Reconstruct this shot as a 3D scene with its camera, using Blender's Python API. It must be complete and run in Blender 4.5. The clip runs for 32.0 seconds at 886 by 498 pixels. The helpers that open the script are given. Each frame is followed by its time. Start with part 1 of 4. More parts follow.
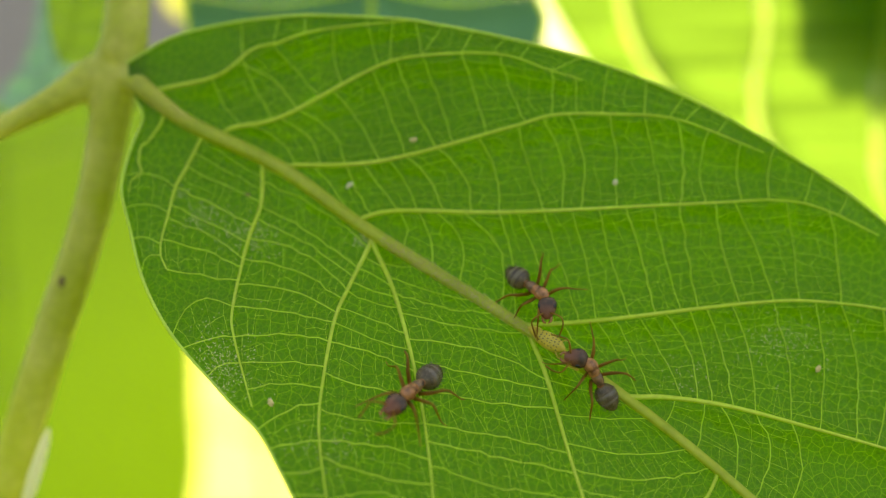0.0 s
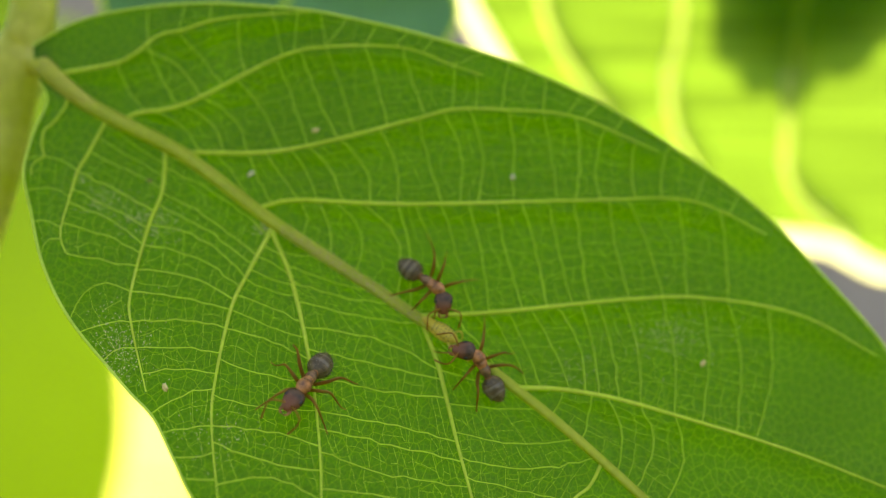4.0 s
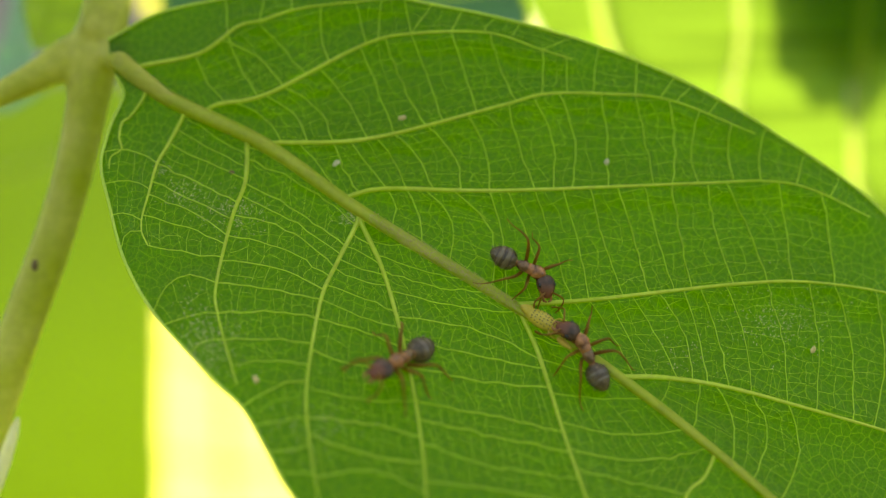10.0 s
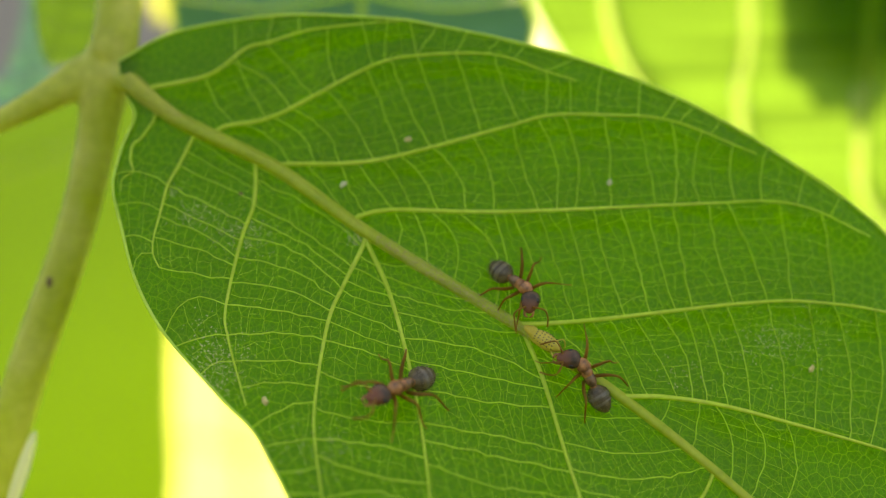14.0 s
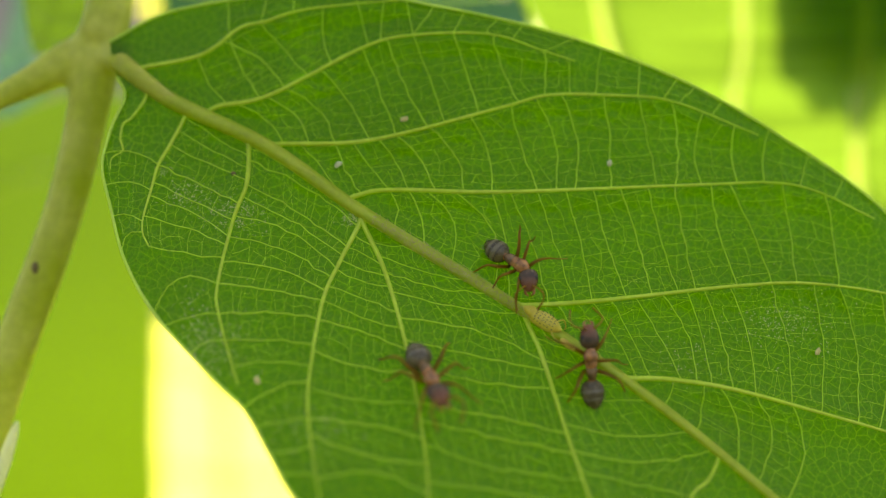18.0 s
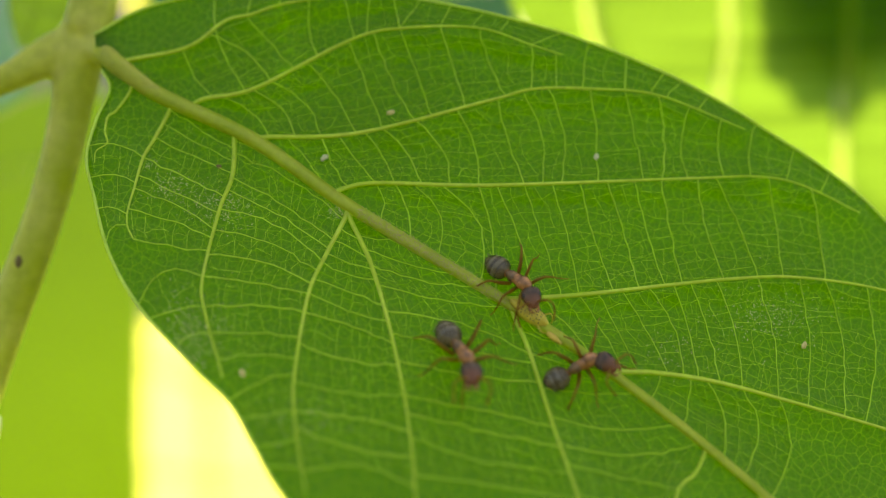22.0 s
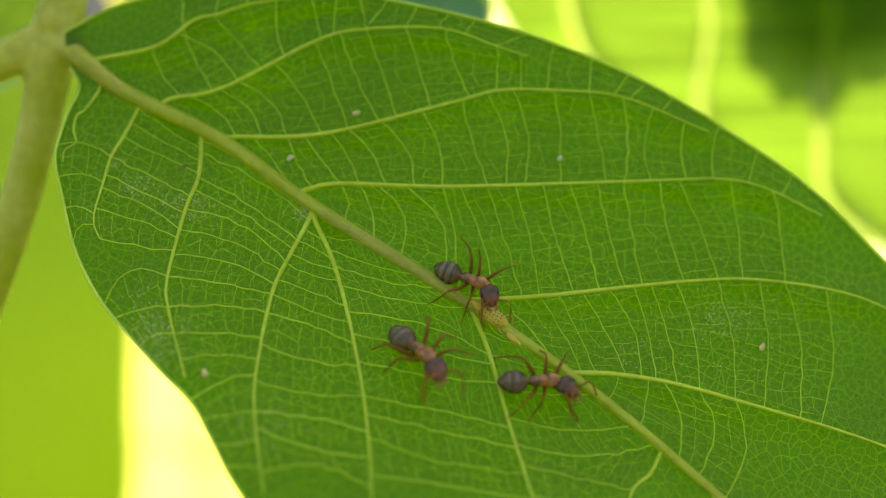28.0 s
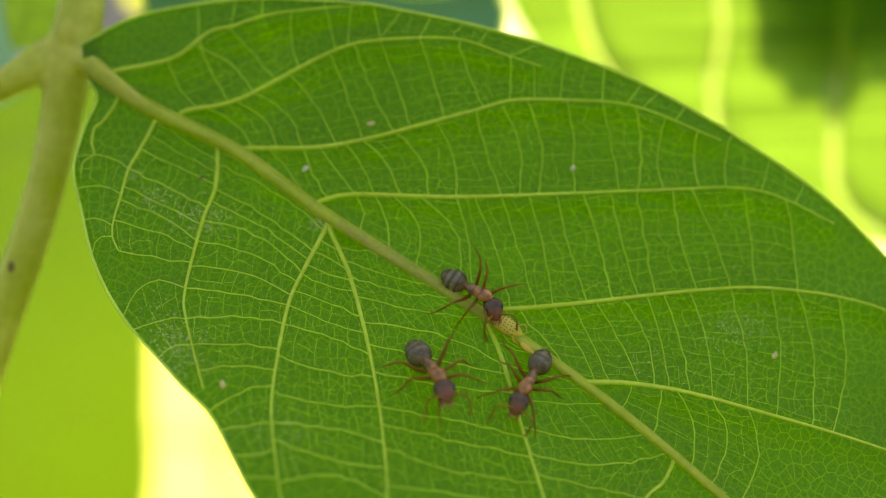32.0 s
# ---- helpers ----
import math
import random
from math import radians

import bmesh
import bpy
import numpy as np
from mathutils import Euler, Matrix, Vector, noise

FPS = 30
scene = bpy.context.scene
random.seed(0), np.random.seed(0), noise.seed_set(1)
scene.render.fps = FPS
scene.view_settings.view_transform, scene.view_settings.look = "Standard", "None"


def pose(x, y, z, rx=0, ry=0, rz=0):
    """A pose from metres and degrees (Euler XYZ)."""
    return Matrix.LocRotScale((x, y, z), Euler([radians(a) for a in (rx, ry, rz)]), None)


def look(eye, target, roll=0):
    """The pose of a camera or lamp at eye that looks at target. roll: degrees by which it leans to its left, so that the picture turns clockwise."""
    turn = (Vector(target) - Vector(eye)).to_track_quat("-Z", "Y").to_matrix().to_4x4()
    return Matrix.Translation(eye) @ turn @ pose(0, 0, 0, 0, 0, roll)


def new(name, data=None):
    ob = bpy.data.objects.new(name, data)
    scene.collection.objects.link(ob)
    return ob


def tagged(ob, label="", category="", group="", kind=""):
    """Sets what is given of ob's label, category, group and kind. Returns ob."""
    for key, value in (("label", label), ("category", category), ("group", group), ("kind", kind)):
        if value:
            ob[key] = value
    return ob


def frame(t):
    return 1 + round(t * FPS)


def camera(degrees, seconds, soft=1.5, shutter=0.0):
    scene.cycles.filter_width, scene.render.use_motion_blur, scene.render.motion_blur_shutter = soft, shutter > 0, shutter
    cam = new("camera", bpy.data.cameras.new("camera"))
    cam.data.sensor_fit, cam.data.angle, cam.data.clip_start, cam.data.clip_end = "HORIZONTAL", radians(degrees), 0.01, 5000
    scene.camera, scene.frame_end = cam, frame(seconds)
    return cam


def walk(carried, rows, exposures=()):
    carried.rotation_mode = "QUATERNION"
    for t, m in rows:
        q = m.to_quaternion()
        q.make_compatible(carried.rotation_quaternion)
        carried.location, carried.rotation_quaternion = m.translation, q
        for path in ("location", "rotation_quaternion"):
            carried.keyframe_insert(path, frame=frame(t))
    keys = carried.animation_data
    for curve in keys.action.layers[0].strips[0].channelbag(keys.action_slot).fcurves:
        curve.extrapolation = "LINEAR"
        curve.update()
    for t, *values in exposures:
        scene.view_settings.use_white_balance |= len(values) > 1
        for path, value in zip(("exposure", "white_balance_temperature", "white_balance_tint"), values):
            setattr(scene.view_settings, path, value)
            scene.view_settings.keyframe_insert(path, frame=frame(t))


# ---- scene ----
# ---- camera ----
cam = camera(40, 32.0, soft=1.3)
cam.data.dof.use_dof = True
cam.data.dof.focus_distance = 0.0967
cam.data.dof.aperture_fstop = 8.3
walk(cam, [
    (0, pose(0.00153, -0.00105, 0.00362, 88.733, 0.534, 2.362)),
    (0.5, pose(0.00307, -0.00151, 0.00189, 89.847, 0.552, 1.955)),
    (1, pose(-0.00039, -0.00164, 0.00497, 88.481, 0.561, 1.769)),
    (1.5, pose(0.00473, -0.00311, 0.00913, 85.953, -0.200, 1.092)),
    (2, pose(0.00560, -0.00279, 0.01101, 85.028, -0.059, 1.755)),
    (2.5, pose(0.00556, -0.00335, 0.01014, 85.392, -0.500, 0.364)),
    (3, pose(0.00732, -0.00312, 0.01182, 84.333, -0.654, 1.080)),
    (3.5, pose(0.00688, -0.00301, 0.00881, 85.771, -0.759, 0.593)),
    (5.5, pose(0.00611, -0.00180, 0.00345, 88.193, -0.891, 0.102)),
    (6, pose(0.00591, -0.00187, 0.00360, 88.084, -0.978, -0.279)),
    (6.5, pose(0.00662, -0.00216, 0.00502, 87.358, -1.054, 0.281)),
    (7, pose(0.00680, -0.00170, 0.00303, 88.091, -0.890, -0.100)),
    (7.5, pose(0.00449, -0.00118, 0.00183, 88.995, -0.597, 0.137)),
    (8, pose(0.00352, -0.00095, 0.00157, 89.114, -0.473, 0.067)),
    (8.5, pose(0.00099, -0.00009, -0.00081, 90.292, -0.222, -0.530)),
    (9, pose(0.00000, 0.00000, 0.00000, 90.000, -0.000, 0.000)),
    (9.5, pose(-0.00169, 0.00023, -0.00177, 91.261, 0.245, 0.041)),
    (10, pose(-0.00170, 0.00111, -0.00338, 91.772, 0.300, 0.057)),
    (10.5, pose(-0.00104, 0.00007, -0.00049, 90.441, 0.213, 0.418)),
    (11, pose(-0.00013, 0.00076, -0.00232, 91.028, 0.063, -0.017)),
    (11.5, pose(-0.00072, 0.00035, -0.00098, 90.477, -0.098, -0.119)),
    (12, pose(-0.00135, 0.00089, -0.00270, 91.420, 0.048, -0.204)),
    (12.5, pose(-0.00284, 0.00047, -0.00203, 91.446, 0.190, -0.304)),
    (13, pose(-0.00175, 0.00099, -0.00310, 91.729, 0.095, 0.018)),
    (13.5, pose(0.00054, -0.00140, 0.00334, 88.979, -0.056, 0.828)),
    (14, pose(-0.00082, -0.00079, 0.00140, 89.969, 0.328, 0.781)),
    (14.5, pose(-0.00019, -0.00099, 0.00192, 89.779, 0.246, 1.063)),
    (16.5, pose(-0.00133, 0.00056, -0.00158, 91.308, 0.433, 0.510)),
    (17, pose(-0.00087, 0.00005, -0.00094, 91.009, 0.189, 0.350)),
    (17.5, pose(-0.00048, 0.00084, -0.00360, 92.099, 0.144, -0.296)),
    (18, pose(-0.00189, 0.00165, -0.00477, 92.660, 0.305, 0.060)),
    (18.5, pose(0.00074, 0.00015, -0.00134, 91.006, 0.038, 0.737)),
    (19, pose(0.00015, 0.00092, -0.00418, 92.278, -0.025, -0.445)),
    (19.5, pose(0.00106, 0.00032, -0.00200, 91.204, 0.086, 0.415)),
    (20, pose(0.00066, 0.00046, -0.00267, 91.493, -0.205, -0.568)),
    (20.5, pose(0.00070, 0.00037, -0.00210, 91.453, -0.093, 0.295)),
    (21, pose(-0.00040, 0.00136, -0.00440, 92.578, 0.164, 0.257)),
    (21.5, pose(-0.00218, 0.00078, -0.00231, 91.684, 0.324, 0.326)),
    (22, pose(-0.00202, 0.00200, -0.00573, 92.921, 0.287, -0.653)),
    (22.5, pose(-0.00082, 0.00078, -0.00290, 91.800, 0.456, 0.387)),
    (23, pose(-0.00137, 0.00211, -0.00650, 93.333, 0.325, -0.428)),
    (23.5, pose(0.00020, 0.00073, -0.00300, 91.562, 0.167, -0.204)),
    (24, pose(0.00034, 0.00113, -0.00381, 91.732, 0.048, -0.340)),
    (24.5, pose(0.00056, 0.00178, -0.00575, 92.351, -0.114, -1.415)),
    (26.5, pose(0.00331, -0.00004, -0.00160, 90.519, -0.325, -0.149)),
    (27, pose(0.00315, 0.00027, -0.00140, 90.346, -0.323, 0.006)),
    (27.5, pose(0.00203, 0.00056, -0.00252, 91.043, -0.153, -0.175)),
    (28, pose(0.00189, 0.00067, -0.00274, 91.173, -0.114, -0.122)),
    (28.5, pose(0.00240, 0.00049, -0.00241, 91.010, -0.095, 0.109)),
    (29, pose(0.00183, -0.00019, -0.00093, 90.513, -0.034, 0.228)),
    (29.5, pose(0.00109, 0.00030, -0.00216, 91.181, 0.135, 0.384)),
    (30, pose(0.00218, 0.00060, -0.00318, 91.282, -0.248, -0.363)),
    (30.5, pose(0.00317, 0.00104, -0.00367, 91.406, -0.074, 0.358)),
    (31, pose(0.00429, -0.00063, 0.00108, 89.225, -0.250, 0.568)),
    (31.5, pose(0.00033, 0.00053, -0.00176, 90.711, 0.133, -0.025)),
    (32, pose(0.00194, -0.00024, -0.00042, 90.295, 0.087, 0.587)),
], [(0, 1.99, 9200, 4), (4, 1.99, 9200, 4), (7, 1.92, 9200, 4), (32, 1.90, 9200, 4)])

# ---- world, sun ----
SUN = Vector((0.15, 0.45, 0.88)).normalized()
world = bpy.data.worlds.new("sky")
scene.world = world
world.use_nodes = True
wn = world.node_tree.nodes
sky = wn.new("ShaderNodeTexSky")
sky.sky_type, sky.sun_disc = "NISHITA", False
sky.sun_elevation = math.asin(SUN.z)
sky.sun_rotation = math.atan2(SUN.x, SUN.y)
sky.dust_density = 2.0
wn["Background"].inputs[1].default_value = 0.125
world.node_tree.links.new(sky.outputs[0], wn["Background"].inputs[0])
sun = new("sun", bpy.data.lights.new("sun", "SUN"))
sun.data.energy, sun.data.angle, sun.data.color = 5.0, radians(0.6), (1.0, 0.91, 0.70)
sun.matrix_world = look(SUN * 3, (0, 0, 0))


# ---- materials ----
def nodes(name):
    m = bpy.data.materials.new(name)
    m.use_nodes = True
    t = m.node_tree
    return m, t, t.nodes["Principled BSDF"], t.nodes["Material Output"]


def add(t, kind, **values):
    n = t.nodes.new("ShaderNode" + kind)
    for k, v in values.items():
        n.inputs[k.replace("_", " ")].default_value = v
    return n


def ramp(t, source, stops):
    n = t.nodes.new("ShaderNodeValToRGB")
    e = n.color_ramp.elements
    while len(e) < len(stops):
        e.new(0.5)
    for k, (p, c) in zip(e, stops):
        k.position, k.color = p, (*c, 1)
    t.links.new(source, n.inputs[0])
    return n


def mixed(t, fac, a, b, mode="MIX"):
    n = t.nodes.new("ShaderNodeMix")
    n.data_type, n.blend_type = "RGBA", mode
    for socket, v in ((n.inputs[0], fac), (n.inputs[6], a), (n.inputs[7], b)):
        if isinstance(v, (int, float)):
            socket.default_value = v
        elif isinstance(v, tuple):
            socket.default_value = (*v, 1)
        else:
            t.links.new(v, socket)
    return n.outputs[2]


def flat_mm(t):
    """Local coordinates of a leaf in millimetres, flattened along its depth and warped a little."""
    c = t.nodes.new("ShaderNodeTexCoord")
    s = t.nodes.new("ShaderNodeSeparateXYZ")
    j = t.nodes.new("ShaderNodeCombineXYZ")
    t.links.new(c.outputs["Object"], s.inputs[0])
    t.links.new(s.outputs[0], j.inputs[0])
    t.links.new(s.outputs[2], j.inputs[1])
    k = t.nodes.new("ShaderNodeVectorMath")
    k.operation = "SCALE"
    k.inputs[3].default_value = 1000
    t.links.new(j.outputs[0], k.inputs[0])
    n = add(t, "TexNoise", Scale=0.8, Detail=2.0)
    t.links.new(k.outputs[0], n.inputs["Vector"])
    w = t.nodes.new("ShaderNodeVectorMath")
    w.operation = "MULTIPLY_ADD"
    w.inputs[1].default_value = (0.3, 0.3, 0)
    t.links.new(n.outputs["Color"], w.inputs[0])
    t.links.new(k.outputs[0], w.inputs[2])
    return w.outputs[0]


def cells(t, vector, size, width):
    """Thin net of veinlets: 1 on the threads, 0 between."""
    v = t.nodes.new("ShaderNodeTexVoronoi")
    v.voronoi_dimensions, v.feature = "2D", "DISTANCE_TO_EDGE"
    v.inputs["Scale"].default_value = 1 / size
    t.links.new(vector, v.inputs["Vector"])
    m = t.nodes.new("ShaderNodeMapRange")
    m.interpolation_type = "SMOOTHSTEP"
    m.inputs[1].default_value, m.inputs[2].default_value = width * 0.35, width
    m.inputs[3].default_value, m.inputs[4].default_value = 1, 0
    t.links.new(v.outputs["Distance"], m.inputs[0])
    return m.outputs[0]


def leaf_skin(name, dark, light, thread, through_light, amount, rough=0.42, net=1.0, bumps=0.5, spec=0.35, streaks=0.0):
    """Leaf tissue: green lamina, a net of paler veinlets, and light that comes through it."""
    m, t, b, out = nodes(name)
    mm = flat_mm(t)
    big = add(t, "TexNoise", Scale=0.09, Detail=3.0)
    fine = add(t, "TexNoise", Scale=3.2, Detail=3.0)
    for n in (big, fine):
        t.links.new(mm, n.inputs["Vector"])
    base = ramp(t, big.outputs[0], [(0.3, dark), (0.7, light)]).outputs[0]
    grain = ramp(t, fine.outputs[0], [(0.3, (0.78, 0.78, 0.78)), (0.7, (1.15, 1.15, 1.15))]).outputs[0]
    base = mixed(t, 1.0, base, grain, "MULTIPLY")
    dust = add(t, "TexNoise", Scale=11.0, Detail=2.0)
    t.links.new(mm, dust.inputs["Vector"])
    base = mixed(t, 1.0, base, ramp(t, dust.outputs[0], [(0.3, (0.72,) * 3), (0.62, (1.1,) * 3), (0.74, (1.7,) * 3)]).outputs[0], "MULTIPLY")
    wide, small = cells(t, mm, 0.85, 0.055), cells(t, mm, 0.38, 0.075)
    a = t.nodes.new("ShaderNodeMath")
    a.operation = "MULTIPLY"
    a.inputs[1].default_value = 0.2 * net
    t.links.new(small, a.inputs[0])
    a2 = t.nodes.new("ShaderNodeMath")
    a2.operation = "MULTIPLY"
    patchy = ramp(t, big.outputs[0], [(0.35, (0.25 * net,) * 3), (0.65, (0.5 * net,) * 3)])
    t.links.new(wide, a2.inputs[0])
    t.links.new(patchy.outputs[0], a2.inputs[1])
    mx = t.nodes.new("ShaderNodeMath")
    mx.operation = "MAXIMUM"
    t.links.new(a.outputs[0], mx.inputs[0])
    t.links.new(a2.outputs[0], mx.inputs[1])
    col = mixed(t, mx.outputs[0], base, thread)
    t.links.new(col, b.inputs["Base Color"])
    b.inputs["Roughness"].default_value = rough
    b.inputs["Specular IOR Level"].default_value = spec
    bp = add(t, "Bump", Strength=bumps, Distance=0.00012)
    hmix = t.nodes.new("ShaderNodeMath")
    hmix.operation = "MULTIPLY_ADD"
    hmix.inputs[1].default_value = 0.5
    t.links.new(fine.outputs[0], hmix.inputs[0])
    t.links.new(mx.outputs[0], hmix.inputs[2])
    t.links.new(hmix.outputs[0], bp.inputs["Height"])
    t.links.new(bp.outputs[0], b.inputs["Normal"])
    tr = t.nodes.new("ShaderNodeBsdfTranslucent")
    tcol = mixed(t, 1.0, through_light, grain, "MULTIPLY")
    if streaks:
        st = t.nodes.new("ShaderNodeVectorMath")
        st.operation = "MULTIPLY"
        st.inputs[1].default_value = (0.022, 0.75, 1)
        t.links.new(mm, st.inputs[0])
        band = add(t, "TexNoise", Scale=1.0, Detail=2.0)
        t.links.new(st.outputs[0], band.inputs["Vector"])
        low, high = 1 - streaks, 1 + streaks
        tcol = mixed(t, 1.0, tcol, ramp(t, band.outputs[0], [(0.38, (low,) * 3), (0.62, (high,) * 3)]).outputs[0], "MULTIPLY")
    tcol = mixed(t, mx.outputs[0], tcol, tuple(min(1, 1.3 * c) for c in through_light))
    t.links.new(tcol, tr.inputs[0])
    mix = t.nodes.new("ShaderNodeMixShader")
    mix.inputs[0].default_value = amount
    t.links.new(b.outputs[0], mix.inputs[1])
    t.links.new(tr.outputs[0], mix.inputs[2])
    t.links.new(mix.outputs[0], out.inputs[0])
    return m


def tissue(name, a, b_, rough=0.5, scale=900.0, through_light=None, amount=0.0, bump=0.2, metal=0.0, spec=0.45, front=None):
    """Plain mottled surface of plant or insect."""
    m, t, b, out = nodes(name)
    c = t.nodes.new("ShaderNodeTexCoord")
    n = add(t, "TexNoise", Scale=scale, Detail=4.0)
    g = add(t, "TexNoise", Scale=scale * 6, Detail=2.0)
    for k in (n, g):
        t.links.new(c.outputs["Object"], k.inputs["Vector"])
    col = ramp(t, n.outputs[0], [(0.35, a), (0.65, b_)]).outputs[0]
    col = mixed(t, 1.0, col, ramp(t, g.outputs[0], [(0.3, (0.8, 0.8, 0.8)), (0.7, (1.1, 1.1, 1.1))]).outputs[0], "MULTIPLY")
    if front:
        part_x = t.nodes.new("ShaderNodeSeparateXYZ")
        t.links.new(c.outputs["Object"], part_x.inputs[0])
        span = t.nodes.new("ShaderNodeMapRange")
        span.inputs[1].default_value, span.inputs[2].default_value = front[1] * 0.001, front[2] * 0.001
        t.links.new(part_x.outputs[0], span.inputs[0])
        col = mixed(t, span.outputs[0], col, front[0])
    t.links.new(col, b.inputs["Base Color"])
    b.inputs["Roughness"].default_value, b.inputs["Metallic"].default_value = rough, metal
    b.inputs["Specular IOR Level"].default_value = spec
    bp = add(t, "Bump", Strength=bump, Distance=0.0001)
    t.links.new(g.outputs[0], bp.inputs["Height"])
    t.links.new(bp.outputs[0], b.inputs["Normal"])
    if through_light:
        tr = t.nodes.new("ShaderNodeBsdfTranslucent")
        tr.inputs[0].default_value = (*through_light, 1)
        mix = t.nodes.new("ShaderNodeMixShader")
        mix.inputs[0].default_value = amount
        t.links.new(b.outputs[0], mix.inputs[1])
        t.links.new(tr.outputs[0], mix.inputs[2])
        t.links.new(mix.outputs[0], out.inputs[0])
    return m


LEAF = leaf_skin("leaf_underside", (0.005, 0.03, 0.0003), (0.016, 0.072, 0.0007), (0.48, 0.62, 0.03), (0.19, 0.58, 0.002), 0.39, rough=0.36, spec=0.22, bumps=0.6, net=0.9)
MIDRIB = tissue("midrib", (0.36, 0.38, 0.03), (0.48, 0.475, 0.055), 0.5, 300, (0.66, 0.8, 0.05), 0.4)
RIB = tissue("rib", (0.53, 0.61, 0.05), (0.64, 0.71, 0.09), 0.5, 300, (0.55, 0.8, 0.05), 0.4)
VEINLET = tissue("veinlet", (0.45, 0.60, 0.045), (0.55, 0.69, 0.075), 0.5, 300, (0.55, 0.85, 0.05), 0.42)
PALE_RIM = tissue("leaf_rim", (0.55, 0.70, 0.12), (0.65, 0.76, 0.16), 0.5, 300, (0.95, 0.98, 0.6), 0.7)
RIM = tissue("leaf_rim", (0.46, 0.60, 0.12), (0.54, 0.66, 0.16), 0.5, 300, (0.8, 0.95, 0.22), 0.5)
SUNLIT = leaf_skin("sunlit_leaf", (0.012, 0.06, 0.002), (0.02, 0.08, 0.003), (0.06, 0.14, 0.01), (0.35, 0.65, 0.07), 0.34, net=0.5, streaks=0.3, spec=0.05)
SOFT = leaf_skin("soft_leaf", (0.012, 0.06, 0.002), (0.02, 0.08, 0.003), (0.06, 0.14, 0.01), (0.34, 0.64, 0.04), 0.17, net=0.3, spec=0.2)
SOFT_RIB = tissue("soft_rib", (0.02, 0.07, 0.004), (0.025, 0.085, 0.005), 0.5, 300, (0.5, 0.8, 0.08), 0.23)
SUNLIT_RIB = tissue("sunlit_rib", (0.03, 0.08, 0.006), (0.04, 0.1, 0.008), 0.6, 300, (0.66, 0.88, 0.2), 0.5, spec=0.05)
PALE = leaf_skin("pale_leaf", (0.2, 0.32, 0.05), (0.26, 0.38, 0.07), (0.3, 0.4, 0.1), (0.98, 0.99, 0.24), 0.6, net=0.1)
CREAM = leaf_skin("cream_leaf", (0.16, 0.26, 0.05), (0.22, 0.3, 0.07), (0.3, 0.4, 0.1), (0.8, 0.82, 0.22), 0.3, net=0.1, spec=0.2)
DULL = leaf_skin("dull_leaf", (0.22, 0.37, 0.26), (0.28, 0.43, 0.31), (0.14, 0.28, 0.1), (0.10, 0.30, 0.10), 0.22, net=0.2)
CANOPY = leaf_skin("canopy_leaf", (0.03, 0.11, 0.01), (0.05, 0.15, 0.012), (0.14, 0.28, 0.1), (0.34, 0.8, 0.03), 0.55, net=0.5)
SHADY = leaf_skin("shady_leaf", (0.07, 0.20, 0.07), (0.10, 0.26, 0.09), (0.14, 0.28, 0.1), (0.06, 0.34, 0.02), 0.05, net=0.5)
STEM = tissue("stem", (0.38, 0.385, 0.04), (0.58, 0.52, 0.13), 0.5, 210, (0.6, 0.74, 0.04), 0.35, spec=0.3)
# near-white skin of the sun patch painted low on the stalk
SCALE = tissue("stalk_sun_patch", (0.7, 0.72, 0.5), (0.78, 0.78, 0.56), 0.5, 300, (0.95, 0.95, 0.65), 0.6)
CHITIN = tissue("chitin_red", (0.12, 0.04, 0.014), (0.46, 0.18, 0.06), 0.22, 1900, spec=0.5, bump=0.6)
HEAD = tissue("chitin_head", (0.03, 0.018, 0.012), (0.1, 0.05, 0.03), 0.24, 1900, spec=0.32, bump=0.5, front=((0.16, 0.05, 0.022), 0.55, 1.5))
CHITIN_REAR = tissue("chitin_rear", (0.08, 0.04, 0.02), (0.27, 0.13, 0.055), 0.25, 1900, spec=0.5, bump=0.6)
GASTER = tissue("chitin_grey", (0.06, 0.038, 0.016), (0.16, 0.108, 0.054), 0.25, 1800, spec=0.45, bump=0.5)
SILK = tissue("silky_hairs", (0.1, 0.075, 0.04), (0.18, 0.135, 0.075), 0.28, 2200)
SATIN = tissue("satin_grey", (0.07, 0.052, 0.034), (0.17, 0.13, 0.09), 0.25, 2200, spec=0.45)
BAND = tissue("chitin_band", (0.028, 0.02, 0.016), (0.05, 0.036, 0.028), 0.22, 1500)
LEGS = tissue("chitin_leg", (0.13, 0.066, 0.012), (0.29, 0.15, 0.03), 0.34, 1100, (0.6, 0.31, 0.04), 0.45, spec=0.22)
EYE = tissue("eye", (0.008, 0.007, 0.007), (0.015, 0.012, 0.012), 0.15, 1500)
NYMPH = tissue("nymph_skin", (0.62, 0.46, 0.05), (0.75, 0.58, 0.10), 0.35, 900, (0.7, 0.6, 0.1), 0.3)
SPOT = tissue("spot", (0.03, 0.025, 0.015), (0.05, 0.04, 0.02), 0.5, 900)
ORANGE = tissue("orange_skin", (0.5, 0.32, 0.03), (0.58, 0.42, 0.06), 0.45, 900)
SPECK = tissue("pale_speck", (0.44, 0.42, 0.24), (0.56, 0.53, 0.31), 0.8, 2500)
BROWN = tissue("brown_speck", (0.14, 0.10, 0.03), (0.21, 0.15, 0.05), 0.8, 2500)
SCURF = tissue("scurf", (0.46, 0.37, 0.14), (0.64, 0.52, 0.24), 0.95, 2500, spec=0.1)
FLAKES = tissue("pale_flakes", (0.5, 0.48, 0.22), (0.66, 0.62, 0.33), 0.9, 2500, spec=0.1)
GROUND = tissue("weedy_soil", (0.018, 0.03, 0.007), (0.035, 0.045, 0.014), 0.95, 3)
